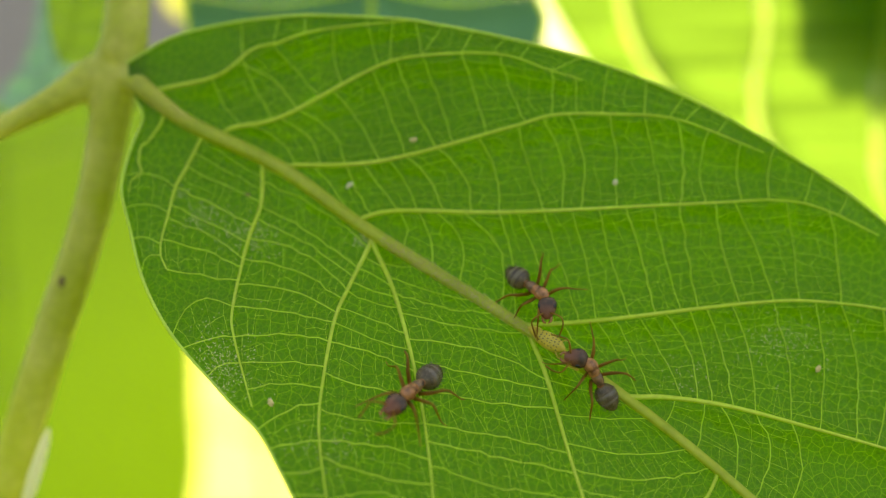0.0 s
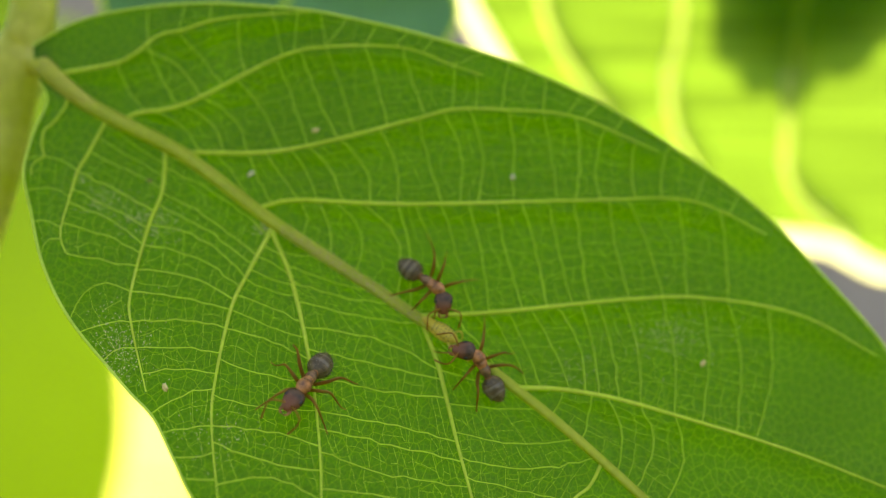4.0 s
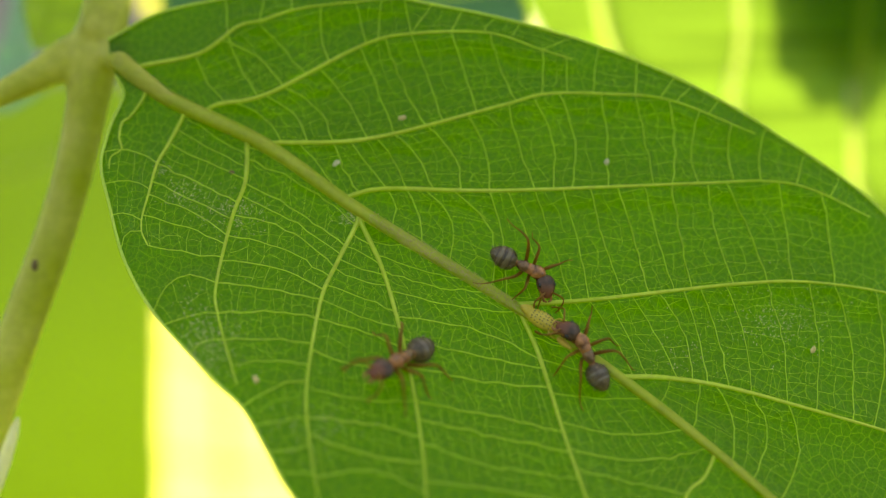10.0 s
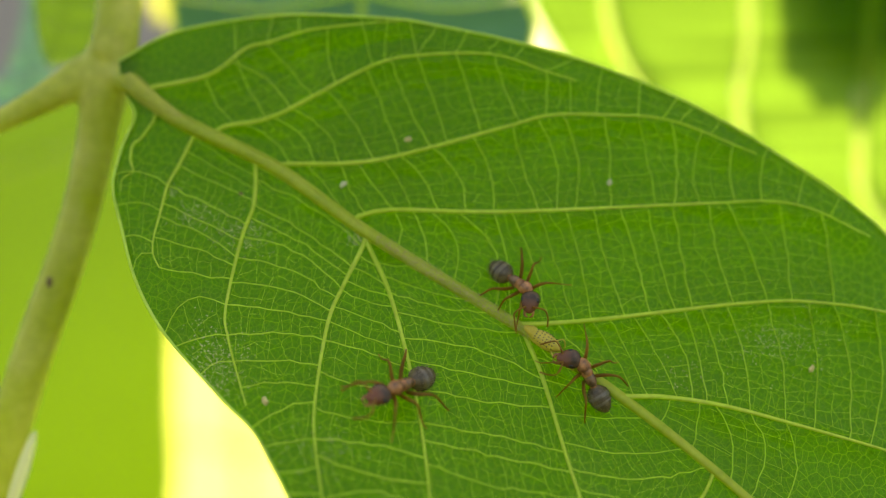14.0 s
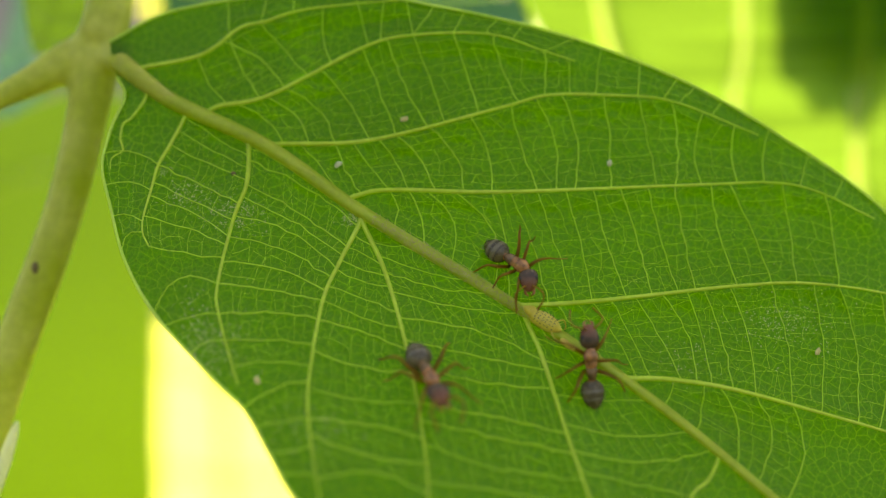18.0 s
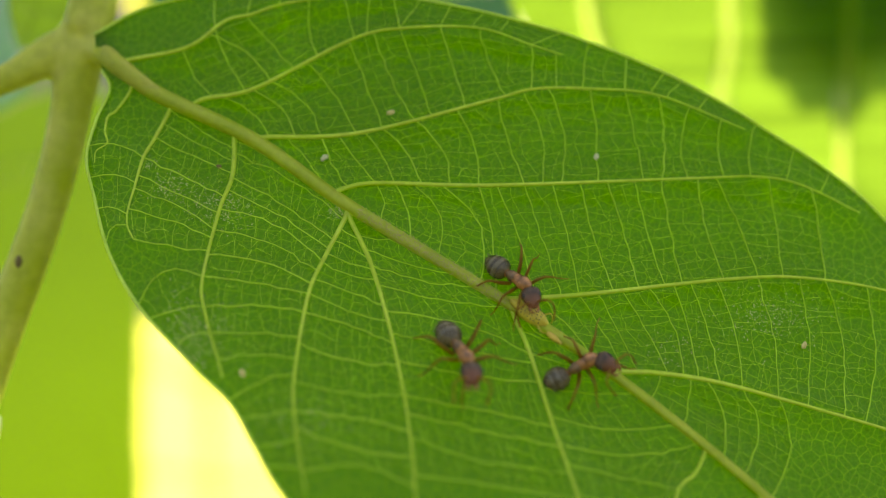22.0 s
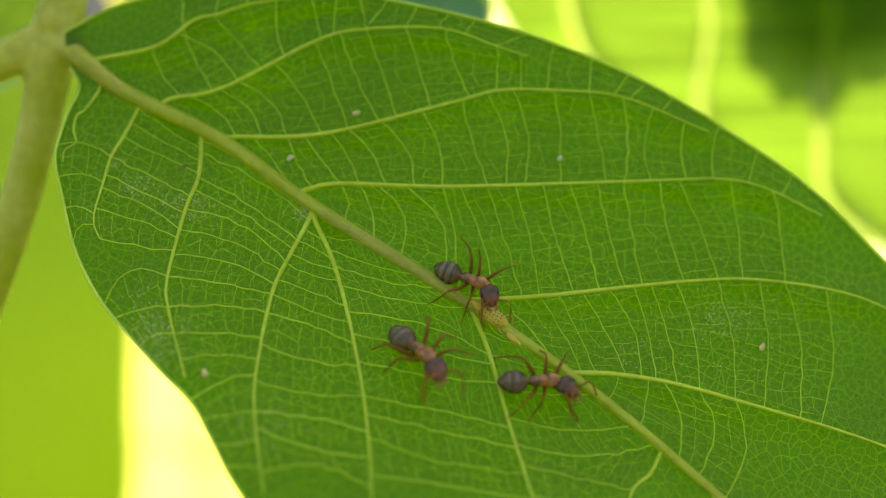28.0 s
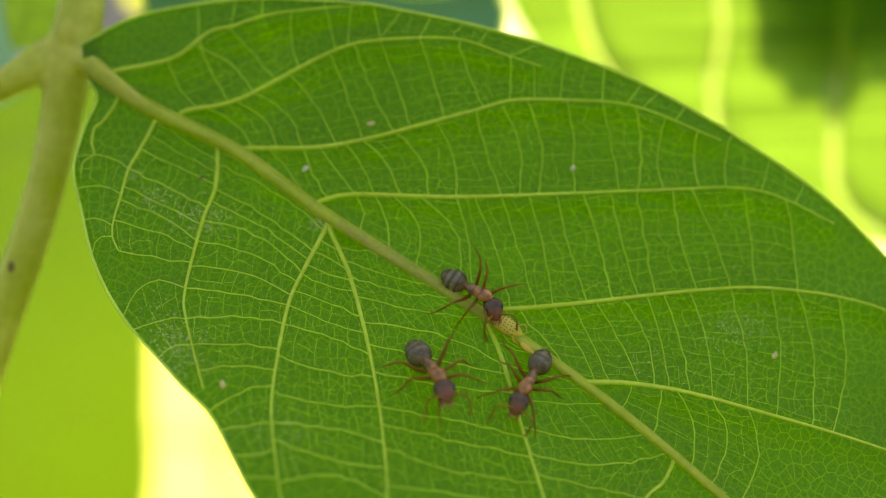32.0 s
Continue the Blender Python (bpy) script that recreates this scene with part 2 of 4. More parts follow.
WALL = tissue("plaster", (0.34, 0.275, 0.265), (0.40, 0.325, 0.315), 0.9, 4)

MM = 0.001


# ---- helpers for shapes ----
def part(name, bm, material, parent, label=""):
    me = bpy.data.meshes.new(name)
    bm.to_mesh(me)
    bm.free()
    return hang(name, me, material, parent, label)


def hang(name, me, material, parent, label=""):
    if material and not me.materials:
        me.materials.append(material)
    for p in me.polygons:
        p.use_smooth = True
    ob = new(name, me)
    ob.parent = parent
    if label:
        tagged(ob, label)
    return ob


def sheet(rows, keep=None):
    """A mesh of quads over a grid of points; keep tells which of them stand."""
    g = np.asarray(rows, float)
    a, b = g.shape[:2]
    k = np.arange(a * b).reshape(a, b)
    q = np.stack([k[:-1, :-1], k[:-1, 1:], k[1:, 1:], k[1:, :-1]], -1).reshape(-1, 4)
    if keep is not None:
        q = q[keep]
    me = bpy.data.meshes.new("sheet")
    me.from_pydata(g.reshape(-1, 3).tolist(), [], q.tolist())
    return me


def spline(points, n):
    """A smooth curve through a few points, n points at even steps along it."""
    p = np.asarray(points, float)
    e = np.vstack([2 * p[0] - p[1], p, 2 * p[-1] - p[-2]])
    out = []
    for i in range(1, len(e) - 2):
        for t in np.linspace(0, 1, 24, endpoint=False):
            a, b, c, d = e[i - 1:i + 3]
            out.append(0.5 * (2 * b + (c - a) * t + (2 * a - 5 * b + 4 * c - d) * t * t + (3 * b - a - 3 * c + d) * t ** 3))
    out.append(p[-1])
    out = np.array(out)
    s = np.r_[0, np.cumsum(np.linalg.norm(np.diff(out, axis=0), axis=1))]
    u = np.linspace(0, s[-1], n)
    return np.stack([np.interp(u, s, out[:, k]) for k in range(p.shape[1])], 1)


def tube(bm, points, radii, sides=8, cap=True):
    """A round tube along points, of changing radius."""
    pts, radii = [Vector(p) for p in points], [float(r) for r in radii]
    rings = []
    up = None
    for i, p in enumerate(pts):
        d = (pts[min(i + 1, len(pts) - 1)] - pts[max(i - 1, 0)]).normalized()
        if up is None:
            up = d.orthogonal().normalized()
        up = (up - d * up.dot(d)).normalized()
        side = d.cross(up)
        rings.append([bm.verts.new(p + radii[i] * (math.cos(a) * up + math.sin(a) * side))
                      for a in [2 * math.pi * k / sides for k in range(sides)]])
    for a, b in zip(rings, rings[1:]):
        for k in range(sides):
            bm.faces.new((a[k], a[(k + 1) % sides], b[(k + 1) % sides], b[k]))
    if cap:
        bm.faces.new(rings[0][::-1])
        bm.faces.new(rings[-1])


def blob(bm, centre, radii, turn=None, segments=20, rings=12, shape=None):
    """An ellipsoid with its poles along x; shape(x, v) may pull each point of the unit sphere."""
    base = bm.verts[:]
    m = Matrix.Translation(centre) @ (turn or Matrix.Identity(4))
    made = bmesh.ops.create_uvsphere(bm, u_segments=segments, v_segments=rings, radius=1)["verts"]
    for v in made:
        p = Vector((v.co.z, v.co.x, v.co.y))
        if shape:
            p = shape(p)
        v.co = m @ Vector((p.x * radii[0], p.y * radii[1], p.z * radii[2]))
    return base


# ---- the leaf's own surface ----
def leaf_depth(x, z):
    """How far the big leaf's surface lies, for x and z in millimetres: a curved blade folded along the midrib."""
    a, b = 0.03 * x, -0.03 * z
    rib = -2.82 - 0.671 * x - 0.0021 * x * x - 0.0000278 * x ** 3
    fold = 0.1416 * np.sqrt(((z - rib) * 0.83) ** 2 + 4)
    return 99.194 - fold + 3.057 * a - 11.568 * b + 2.405 * a * a + 0.844 * a * b - 4.496 * b * b


def on_surface(x, z, lift=0.0):
    return np.stack([x, leaf_depth(x, z) - lift, z], -1)


def on_leaf(x, z, heading, lean=0.0, lift=0.0):
    """A pose on the leaf: x ahead along the heading, z out of the leaf towards the open side."""
    e = 2.5
    p = Vector(on_surface(x, z))
    along = (Vector(on_surface(x + e, z)) - Vector(on_surface(x - e, z))) / (2 * e)
    rise = (Vector(on_surface(x, z + e)) - Vector(on_surface(x, z - e))) / (2 * e)
    n = along.cross(rise).normalized()
    if n.y > 0:
        n = -n
    a = radians(heading)
    ahead = (along * math.cos(a) + rise * math.sin(a)).normalized()
    side = n.cross(ahead)
    m = Matrix((ahead, side, n)).transposed().to_4x4()
    m.translation = (p + n * lift) * MM
    return m @ pose(0, 0, 0, 0, -lean, 0)


# ---- leaves ----
def ridge_grid(curve, place, width, height, base=0.0, sink=0.06):
    """Points of a rounded rib that runs along a curve on a leaf, in millimetres."""
    c = np.asarray(curve)
    d = np.gradient(c, axis=0)
    d /= np.linalg.norm(d, axis=1, keepdims=True) + 1e-9
    side = np.stack([-d[:, 1], d[:, 0]], 1)
    rows = []
    for k, h in ((-0.5, 0), (-0.36, 0.62), (-0.13, 0.96), (0.13, 0.96), (0.36, 0.62), (0.5, 0)):
        q = c + side * (k * width)[:, None]
        rows.append(place(q[:, 0], q[:, 1], h * height - sink + base))
    return np.stack(rows, 1)


def joined(grids):
    """Several rib grids in one mesh."""
    verts, faces, n = [], [], 0
    for g in grids:
        a, b = g.shape[:2]
        k = np.arange(a * b).reshape(a, b) + n
        faces.append(np.stack([k[:-1, :-1], k[:-1, 1:], k[1:, 1:], k[1:, :-1]], -1).reshape(-1, 4))
        verts.append(g.reshape(-1, 3))
        n += a * b
    me = bpy.data.meshes.new("ribs")
    me.from_pydata(np.vstack(verts).tolist(), [], np.vstack(faces).tolist())
    return me


def near(points, targets):
    """Distance from each point to the nearest target."""
    a, b = points.astype(np.float32), targets.astype(np.float32)
    out = np.empty(len(a), np.float32)
    for i in range(0, len(a), 2000):
        p = a[i:i + 2000]
        d = (p ** 2).sum(1)[:, None] + (b ** 2).sum(1)[None] - 2 * (p @ b.T)
        out[i:i + 2000] = np.sqrt(np.maximum(d.min(1), 0))
    return out.astype(float)


def kinked(c, n):
    """A line with small kinks, n steps between its points."""
    k = np.arange(len(c))
    u = np.linspace(0, len(c) - 1, (len(c) - 1) * n + 1)
    return np.stack([np.interp(u, k, c[:, 0]), np.interp(u, k, c[:, 1])], 1)


def vein_net(ladder, curves, rng):
    """Cross veins between named curves, each from a share of the one to a share of the other with a bend in mm,
    and between neighbours the rungs of a finer net."""
    out, last, came = [], None, ""
    for a, b, feet in ladder:
        for fa, fb, bend in feet:
            p, q = curves[a][round(fa * (len(curves[a]) - 1))], curves[b][round(fb * (len(curves[b]) - 1))]
            way = q - p
            gap = np.linalg.norm(way)
            side = np.array([-way[1], way[0]]) / gap
            m = max(3, int(gap / 0.8))
            w = np.linspace(0, 1, m + 1)[:, None]
            c = p + way * w + side * (np.sin(np.pi * w) * bend)
            c[1:-1] += rng.normal(0, 0.06, (m - 1, 2))
            c = kinked(c, 4)
            out.append((c, rng.uniform(0.45, 0.75)))
            if last is not None and came == a:
                node = None
                n = int(gap / 1.05 + 0.5)
                for k in range(n):
                    f = (k + 0.5 + rng.uniform(-0.3, 0.3)) / n
                    g = min(0.98, max(0.02, f + rng.uniform(-0.06, 0.06)))
                    u, v = last[int(f * (len(last) - 1))], c[int(g * (len(c) - 1))]
                    d = np.linalg.norm(u - v)
                    if not 0.7 < d < 5.5:
                        node = None
                        continue
                    mid = u + (v - u) * rng.uniform(0.35, 0.65) + rng.uniform(-0.22, 0.22, 2)
                    out.append((kinked(np.array([u, mid, v]), 4), rng.uniform(0.07, 0.15)))
                    if d > 1.5 and node is not None and rng.random() < 0.75 and np.linalg.norm(mid - node) < 2.6:
                        knee = (mid + node) / 2 + rng.uniform(-0.15, 0.15, 2)
                        out.append((kinked(np.array([node, knee, mid]), 3), rng.uniform(0.08, 0.16)))
                    node = mid
            last, came = c, a
    return out


def leaf(name, label, place, midrib, upper, lower, sides_up, sides_low, skin, rib, veinlet, rim,
         rib_width=(1.3, 0.3), relief=0.35, grid=(200, 60), widths=(0.46, 0.2), seed=1, ladder=(), fine_width=0.17, rim_size=0.11, flush=False, main=None):
    """A leaf: blade with relief, thick midrib, side veins, a ladder of fine veins, pale rim."""
    rng = np.random.default_rng(seed)
    base = Vector(place(np.array([midrib[0][0]]), np.array([midrib[0][1]]), 0.0)[0]) * MM
    thing = tagged(new(name), label, "leaf")
    thing.location = base
    off = np.array(base)
    n, m = grid
    mid, up, low = spline(midrib, n), spline(upper, n), spline(lower, n)

    def rooted(c):
        """A side vein whose foot runs into the midrib."""
        k = int(np.argmin(((mid - np.array(c[0])) ** 2).sum(1)))
        foot = mid[max(0, k - max(1, int(0.008 * n)))]
        return spline([tuple(foot)] + list(c), 60) if np.linalg.norm(foot - np.array(c[0])) > 0.25 else spline(c, 60)

    sv_up = [rooted(c) for c in sides_up]
    sv_low = [rooted(c) for c in sides_low]
    curves = {"mid": mid, "up": up, "low": low}
    curves.update({f"u{k}": c for k, c in enumerate(sv_up)})
    curves.update({f"l{k}": c for k, c in enumerate(sv_low)})
    fine = vein_net(ladder, curves, rng)
    w = np.linspace(0, 1, m)[None, :, None]
    chart = np.concatenate([(low[:, None] + (mid - low)[:, None] * w), (mid[:, None] + (up - mid)[:, None] * w)[:, 1:]], 1)
    flat = chart.reshape(-1, 2)
    strong = np.vstack([mid[::2]] + [c[::2] for c in sv_up + sv_low])

    def sag(q):
        return -relief * (1 - np.exp(-(near(q, strong) / 1.6) ** 2))

    lift = sag(flat)
    if fine:
        lift -= 0.12 * relief / 0.35 * (1 - np.exp(-(near(flat, np.vstack([c[::2] for c, _ in fine])) / 0.35) ** 2))
    pts = place(flat[:, 0], flat[:, 1], lift)
    gaps = None
    if flush:
        centre = 0.25 * (chart[:-1, :-1] + chart[1:, :-1] + chart[:-1, 1:] + chart[1:, 1:]).reshape(-1, 2)
        gaps = near(centre, np.vstack(sv_up + sv_low)) > 0.36 * widths[0]
    hang("blade", sheet((pts * MM - off).reshape(*chart.shape[:2], 3), keep=gaps), skin, thing)
    grow = np.linspace(0, 1, n)
    start = np.clip(grow / 0.06, 0, 1)
    start = start * start * (3 - 2 * start)
    g = ridge_grid(mid, place, (rib_width[0] + (rib_width[1] - rib_width[0]) * grow ** 0.55) * (0.4 + 0.6 * start), (rib_width[0] * (1 - grow) + 0.3) * 0.4 * (0.05 + 0.95 * start))
    hang("midrib", sheet(g * MM - off), main or rib, thing, "raised yellow-green midrib")
    for c in sv_up + sv_low:
        taper = np.linspace(widths[0], widths[1], 60) * min(1, 0.4 + np.linalg.norm(c[-1] - c[0]) / 22)
        hang("side_vein", sheet(ridge_grid(c, place, taper, taper * 0.55) * MM - off), rib, thing)
    if fine:
        grids = [ridge_grid(c, place, np.full(len(c), fine_width * k ** 0.8), np.full(len(c), 0.13 * k), sag(c), 0.03) for c, k in fine]
        tagged(hang("vein_net", joined([q * MM - off for q in grids]), veinlet, thing), kind="stuff")
    e = np.vstack([low, up[::-1]])
    if flush:
        d = np.gradient(e, axis=0)
        out = np.stack([-d[:, 1], d[:, 0]], 1) / (np.linalg.norm(d, axis=1, keepdims=True) + 1e-9)
        if (out * (e - np.vstack([mid, mid[::-1]]))).sum() < 0:
            out = -out
        g = ridge_grid(e + out * rim_size * 0.9, place, np.full(len(e), 2 * rim_size), np.full(len(e), 0.1), sag(e), 0.0)
        hang("rim", sheet(g * MM - off), rim, thing, "thin pale leaf margin")
    else:
        bm = bmesh.new()
        tube(bm, place(e[:, 0], e[:, 1], sag(e)) * MM - off, [rim_size * MM] * len(e), 8)
        part("rim", bm, rim, thing, "thin pale leaf margin")
    return thing


def plane_chart(x0, y0, z0, ax, az, curl=0.0, out=-1):
    """A gently curled sheet in depth through (x0, y0, z0), leaning by ax and az."""
    def place(x, z, lift=0.0):
        u, v = x - x0, z - z0
        return np.stack([x, y0 + ax * u + az * v + curl * (u * u + v * v) + out * lift, z], -1)
    return place


def auto_sides(midrib, edge, first, last, count, sweep=0.1, bow=0.15):
    """Side veins that leave the midrib and bow towards the tip."""
    m, e = spline(midrib, 101), spline(edge, 101)
    out = []
    for i in range(count):
        s = first + (last - first) * i / (count - 1)
        p, q = m[int(s * 100)], e[int(min(0.97, s + sweep) * 100)]
        along = (m[min(100, int(s * 100) + 4)] - p)
        along = along / (np.linalg.norm(along) + 1e-9)
        g = np.linalg.norm(q - p)
        out.append([tuple(p), tuple(p + (q - p) * 0.5 - along * bow * g * 0.5), tuple(p + (q - p) * 0.85 - along * bow * g * 0.2), tuple(q)])
    return out


# ---- setting ----
def slab(name, lo, hi, material, label):
    bm = bmesh.new()
    bmesh.ops.create_cube(bm, size=1)
    for v in bm.verts:
        v.co = Vector([lo[k] if v.co[k] < 0 else hi[k] for k in range(3)])
    me = bpy.data.meshes.new(name)
    bm.to_mesh(me)
    bm.free()
    me.materials.append(material)
    ob = new(name, me)
    return tagged(ob, label, "ground" if name == "ground" else "wall", kind="structure")


slab("ground", (-400, -400, -1.35), (400, 400, -1.2), GROUND, "dark weedy soil far below the leaves")
slab("wall_far", (-6, 3.2, -1.2), (6, 3.45, 0.9), WALL, "plain grey-mauve plaster wall in the far distance")

# ---- the big leaf ----
# cross veins, panel by panel: from a curve, to a curve, the shares along both and the bend
LADDER = (
    ("u0", "up", [(0.373, 0.085, 0.0), (0.492, 0.112, 0.0), (0.61, 0.131, 0)]),
    ("up", "u1", [(0.173, 0.458, 0.0), (0.191, 0.492, 0.0), (0.207, 0.576, 0.0), (0.225, 0.576, 0.0), (0.246, 0.678, 0.0), (0.267, 0.763, 0.0), (0.286, 0.831, 0.0), (0.322, 0.915, 0)]),
    ("u0", "u1", [(0.237, 0.068, -0.4), (0.339, 0.22, 0.7), (0.373, 0.153, -0.3), (0.492, 0.288, 0.0), (0.712, 0.356, -0.4)]),
    ("u1", "u2", [(0.085, 0.034, 0.7), (0.169, 0.085, 0.7), (0.22, 0.136, 0.9), (0.322, 0.203, 0.4), (0.441, 0.254, 0.2), (0.508, 0.322, -0.3), (0.576, 0.356, 0.1), (0.678, 0.424, 0.1), (0.78, 0.508, -0.2), (0.915, 0.559, 0.2), (0.983, 0.61, 0)]),
    ("up", "u2", [(0.34, 0.661, 0.0), (0.368, 0.746, 0.0), (0.395, 0.797, 0.0), (0.407, 0.831, 0.0), (0.429, 0.898, 0)]),
    ("u2", "u3", [(0.068, 0.0, 0.1), (0.136, 0.034, -0.3), (0.169, 0.085, -0.1), (0.22, 0.119, 0.3), (0.254, 0.169, 0.5), (0.322, 0.22, 0.8), (0.407, 0.271, 0.6), (0.492, 0.356, -0.2), (0.542, 0.39, 0.8), (0.593, 0.424, 0.9), (0.678, 0.492, 0.3), (0.746, 0.576, 0.2), (0.814, 0.61, 0.5), (0.881, 0.661, -0.6), (0.949, 0.729, -0.4)]),
    ("up", "u3", [(0.465, 0.78, -0.4), (0.495, 0.847, 0.0), (0.523, 0.915, 0)]),
    ("u3", "mid", [(0.085, 0.274, 0.6), (0.119, 0.301, 0.4), (0.153, 0.325, 1.3), (0.203, 0.362, 1.8)]),
    ("u3", "u4", [(0.271, 0.0, 0.5), (0.305, 0.085, 0.4), (0.356, 0.136, 0.1), (0.407, 0.169, 0.3), (0.458, 0.237, -0.1), (0.508, 0.288, 0.2), (0.559, 0.339, 0.0), (0.61, 0.373, 0.0), (0.678, 0.458, -0.2), (0.712, 0.525, 0.4), (0.814, 0.576, 0.2), (0.898, 0.661, 0.3)]),
    ("u4", "mid", [(0.051, 0.441, -1.0), (0.102, 0.468, -0.0)]),
    ("u4", "u5", [(0.169, 0.034, 0.3), (0.203, 0.068, 0.2), (0.254, 0.136, 0.3), (0.305, 0.169, 0.9), (0.356, 0.203, 0.3), (0.39, 0.254, 0.4), (0.441, 0.305, 0.7), (0.525, 0.39, 0.6), (0.61, 0.458, 0.7), (0.661, 0.542, 1.0), (0.746, 0.593, 1.1)]),
    ("mid", "u5", [(0.514, 0.119, -0.3), (0.544, 0.186, -0.3), (0.581, 0.22, -1.0), (0.599, 0.305, -1.4), (0.623, 0.39, -1.5)]),
    ("low", "l1", [(0.064, 0.458, 0.7), (0.088, 0.627, 0.5), (0.112, 0.831, 0.3), (0.14, 0.898, 0.8)]),
    ("l1", "l2", [(0.102, 0.085, -0.1), (0.203, 0.136, -0.1), (0.305, 0.186, -0.1), (0.458, 0.288, -0.0), (0.576, 0.356, 0.0), (0.661, 0.424, 0.3), (0.797, 0.458, 0.2), (1.0, 0.508, -0.1)]),
    ("low", "l2", [(0.191, 0.61, 1.7), (0.204, 0.729, 0.3), (0.231, 0.831, 0.4)]),
    ("l2", "l3", [(0.102, 0.068, 0.5), (0.051, 0.034, 0.5), (0.203, 0.153, 0.3), (0.254, 0.186, 0.3), (0.339, 0.237, 0.9), (0.424, 0.271, 0.6), (0.525, 0.322, 0.6), (0.61, 0.356, 0.2), (0.729, 0.424, 0.3), (0.831, 0.508, 0.2), (0.932, 0.576, 0.3)]),
    ("low", "l3", [(0.283, 0.627, 0.5), (0.298, 0.746, 0.1), (0.316, 0.831, -0.1), (0.331, 0.915, 0.0)]),
    ("l3", "l4", [(0.102, 0.119, -0.0), (0.153, 0.186, 0.2), (0.203, 0.22, -0.1), (0.237, 0.254, -0.3), (0.305, 0.339, 0.1), (0.356, 0.39, -0.2), (0.424, 0.458, 0.2), (0.525, 0.525, -0.5), (0.644, 0.61, -0.5), (0.746, 0.712, 0.2), (0.797, 0.78, -0.5), (0.932, 0.864, 0.9)]),
    ("l4", "mid", [(0.102, 0.331, 0.4), (0.153, 0.347, -0.3), (0.203, 0.365, -0.5), (0.271, 0.392, -0.4)]),
    ("l4", "l5", [(0.356, 0.186, 0.7), (0.424, 0.22, -0.1), (0.508, 0.288, -0.3), (0.61, 0.441, -0.0), (0.661, 0.508, -0.1), (0.729, 0.593, -0.6), (0.831, 0.678, 0.0)]),
    ("l5", "mid", [(0.102, 0.462, 0.0), (0.186, 0.477, -0.2), (0.305, 0.505, -0.3), (0.407, 0.541, -0.7), (0.492, 0.562, -1.0)]),
    ("l5", "l6", [(0.559, 0.492, -0.2), (0.661, 0.695, -0.1)]),
)
leaf("leaf", "large green leaf, underside with raised yellow veins, on a stem", on_surface,
     # midrib, upper margin, lower margin
     [(-29.8, 16.3), (-24.7, 12.5), (-16.3, 8.3), (-8.5, 2.8), (3.5, -4.7), (12.9, -11.2), (22.4, -19), (37.6, -32.9), (51.8, -47.1)],
     [(-30.1, 17.7), (-26.3, 19.8), (-21.3, 20.9), (-15.4, 21.4), (-9.5, 21.1), (-3.8, 20.5), (4.5, 18.7), (11.5, 16.6), (18.6, 13.6), (25.7, 9.5), (32.3, 5), (37.9, -0.4), (44.4, -8), (50.2, -19.3), (53, -34.2), (51.8, -47.1)],
     [(-29.2, 14.5), (-28.4, 12.8), (-29.2, 9.8), (-29.5, 6.7), (-28.4, 2.9), (-26.6, -1.5), (-23.9, -5.4), (-19.5, -9.7), (-16.7, -12.2), (-14.6, -15.3), (-12.5, -18.3), (-7.3, -23.8), (2.6, -31.8), (16.4, -39.1), (33.6, -45.1), (51.8, -47.1)],
     # side veins towards the upper margin
     [[(-26.8, 15.3), (-22, 16.3), (-18.9, 18.5), (-16.8, 19), (-13.9, 19.9), (-9.6, 20.4), (-4.9, 20.7)],
      [(-20.5, 11.8), (-16.2, 12.7), (-8.2, 16.8), (-3.9, 17.7), (2.1, 17.7), (6.4, 16.3), (9.1, 15.4)],
      [(-15.3, 8.5), (-7.7, 8.8), (3, 11.5), (6.8, 12.5), (11.9, 12.5), (17.1, 12), (24.2, 9.2)],
      [(-9, 4.1), (-6.2, 4.6), (3.1, 4.4), (19.3, 5), (25, 5.2), (28.8, 4.5), (33.6, 2.2)],
      [(3.7, -4.8), (9.9, -4.5), (21.8, -3.3), (28.4, -3.2), (36.4, -4.6), (43.1, -8)],
      [(12.7, -10.5), (15.6, -10.6), (20.1, -11.3), (25.4, -12.7), (35.1, -15.6), (45.4, -19.5)],
      [(27, -23), (31.3, -22.3), (37.9, -23.9), (48.6, -29.8)]],
     # side veins towards the lower margin
     [[(-27.3, 14.5), (-26.8, 13.6), (-26.6, 12.6), (-27.6, 10.8), (-28.2, 10.3), (-28.3, 9), (-28, 8), (-28.8, 7.3), (-28.8, 6.3)],
      [(-23.1, 11.3), (-24.2, 8.5), (-25, 6.7), (-25.4, 4.3), (-25.7, 2.4), (-25.6, 1.1), (-25, 0)],
      [(-17.8, 8), (-17.8, 5.1), (-18.6, 2.3), (-19.4, -3.1), (-19, -5.6), (-17.2, -10.5)],
      [(-8.6, 2), (-10.1, -1.3), (-11.3, -4.4), (-12, -10.2), (-11.8, -13.4), (-10.7, -18.5)],
      [(-8.3, 1.7), (-6.5, -2.2), (-4.6, -8.7), (-3.4, -15.1), (-2.8, -21.7)],
      [(4.6, -6.1), (5.7, -8.9), (7.3, -14.6), (9, -20.4), (9.8, -26.4)],
      [(19, -16.2), (18, -17.9), (16.3, -19.3), (15.2, -23.6)],
      [(22.8, -19.4), (23.3, -23.9), (26.1, -32.2), (27.3, -37.1)]],
     LEAF, RIB, VEINLET, RIM, rib_width=(1.65, 0.4), relief=0.6, grid=(330, 110), widths=(0.42, 0.1), seed=4, ladder=LADDER,
     fine_width=0.14, rim_size=0.11, main=MIDRIB)

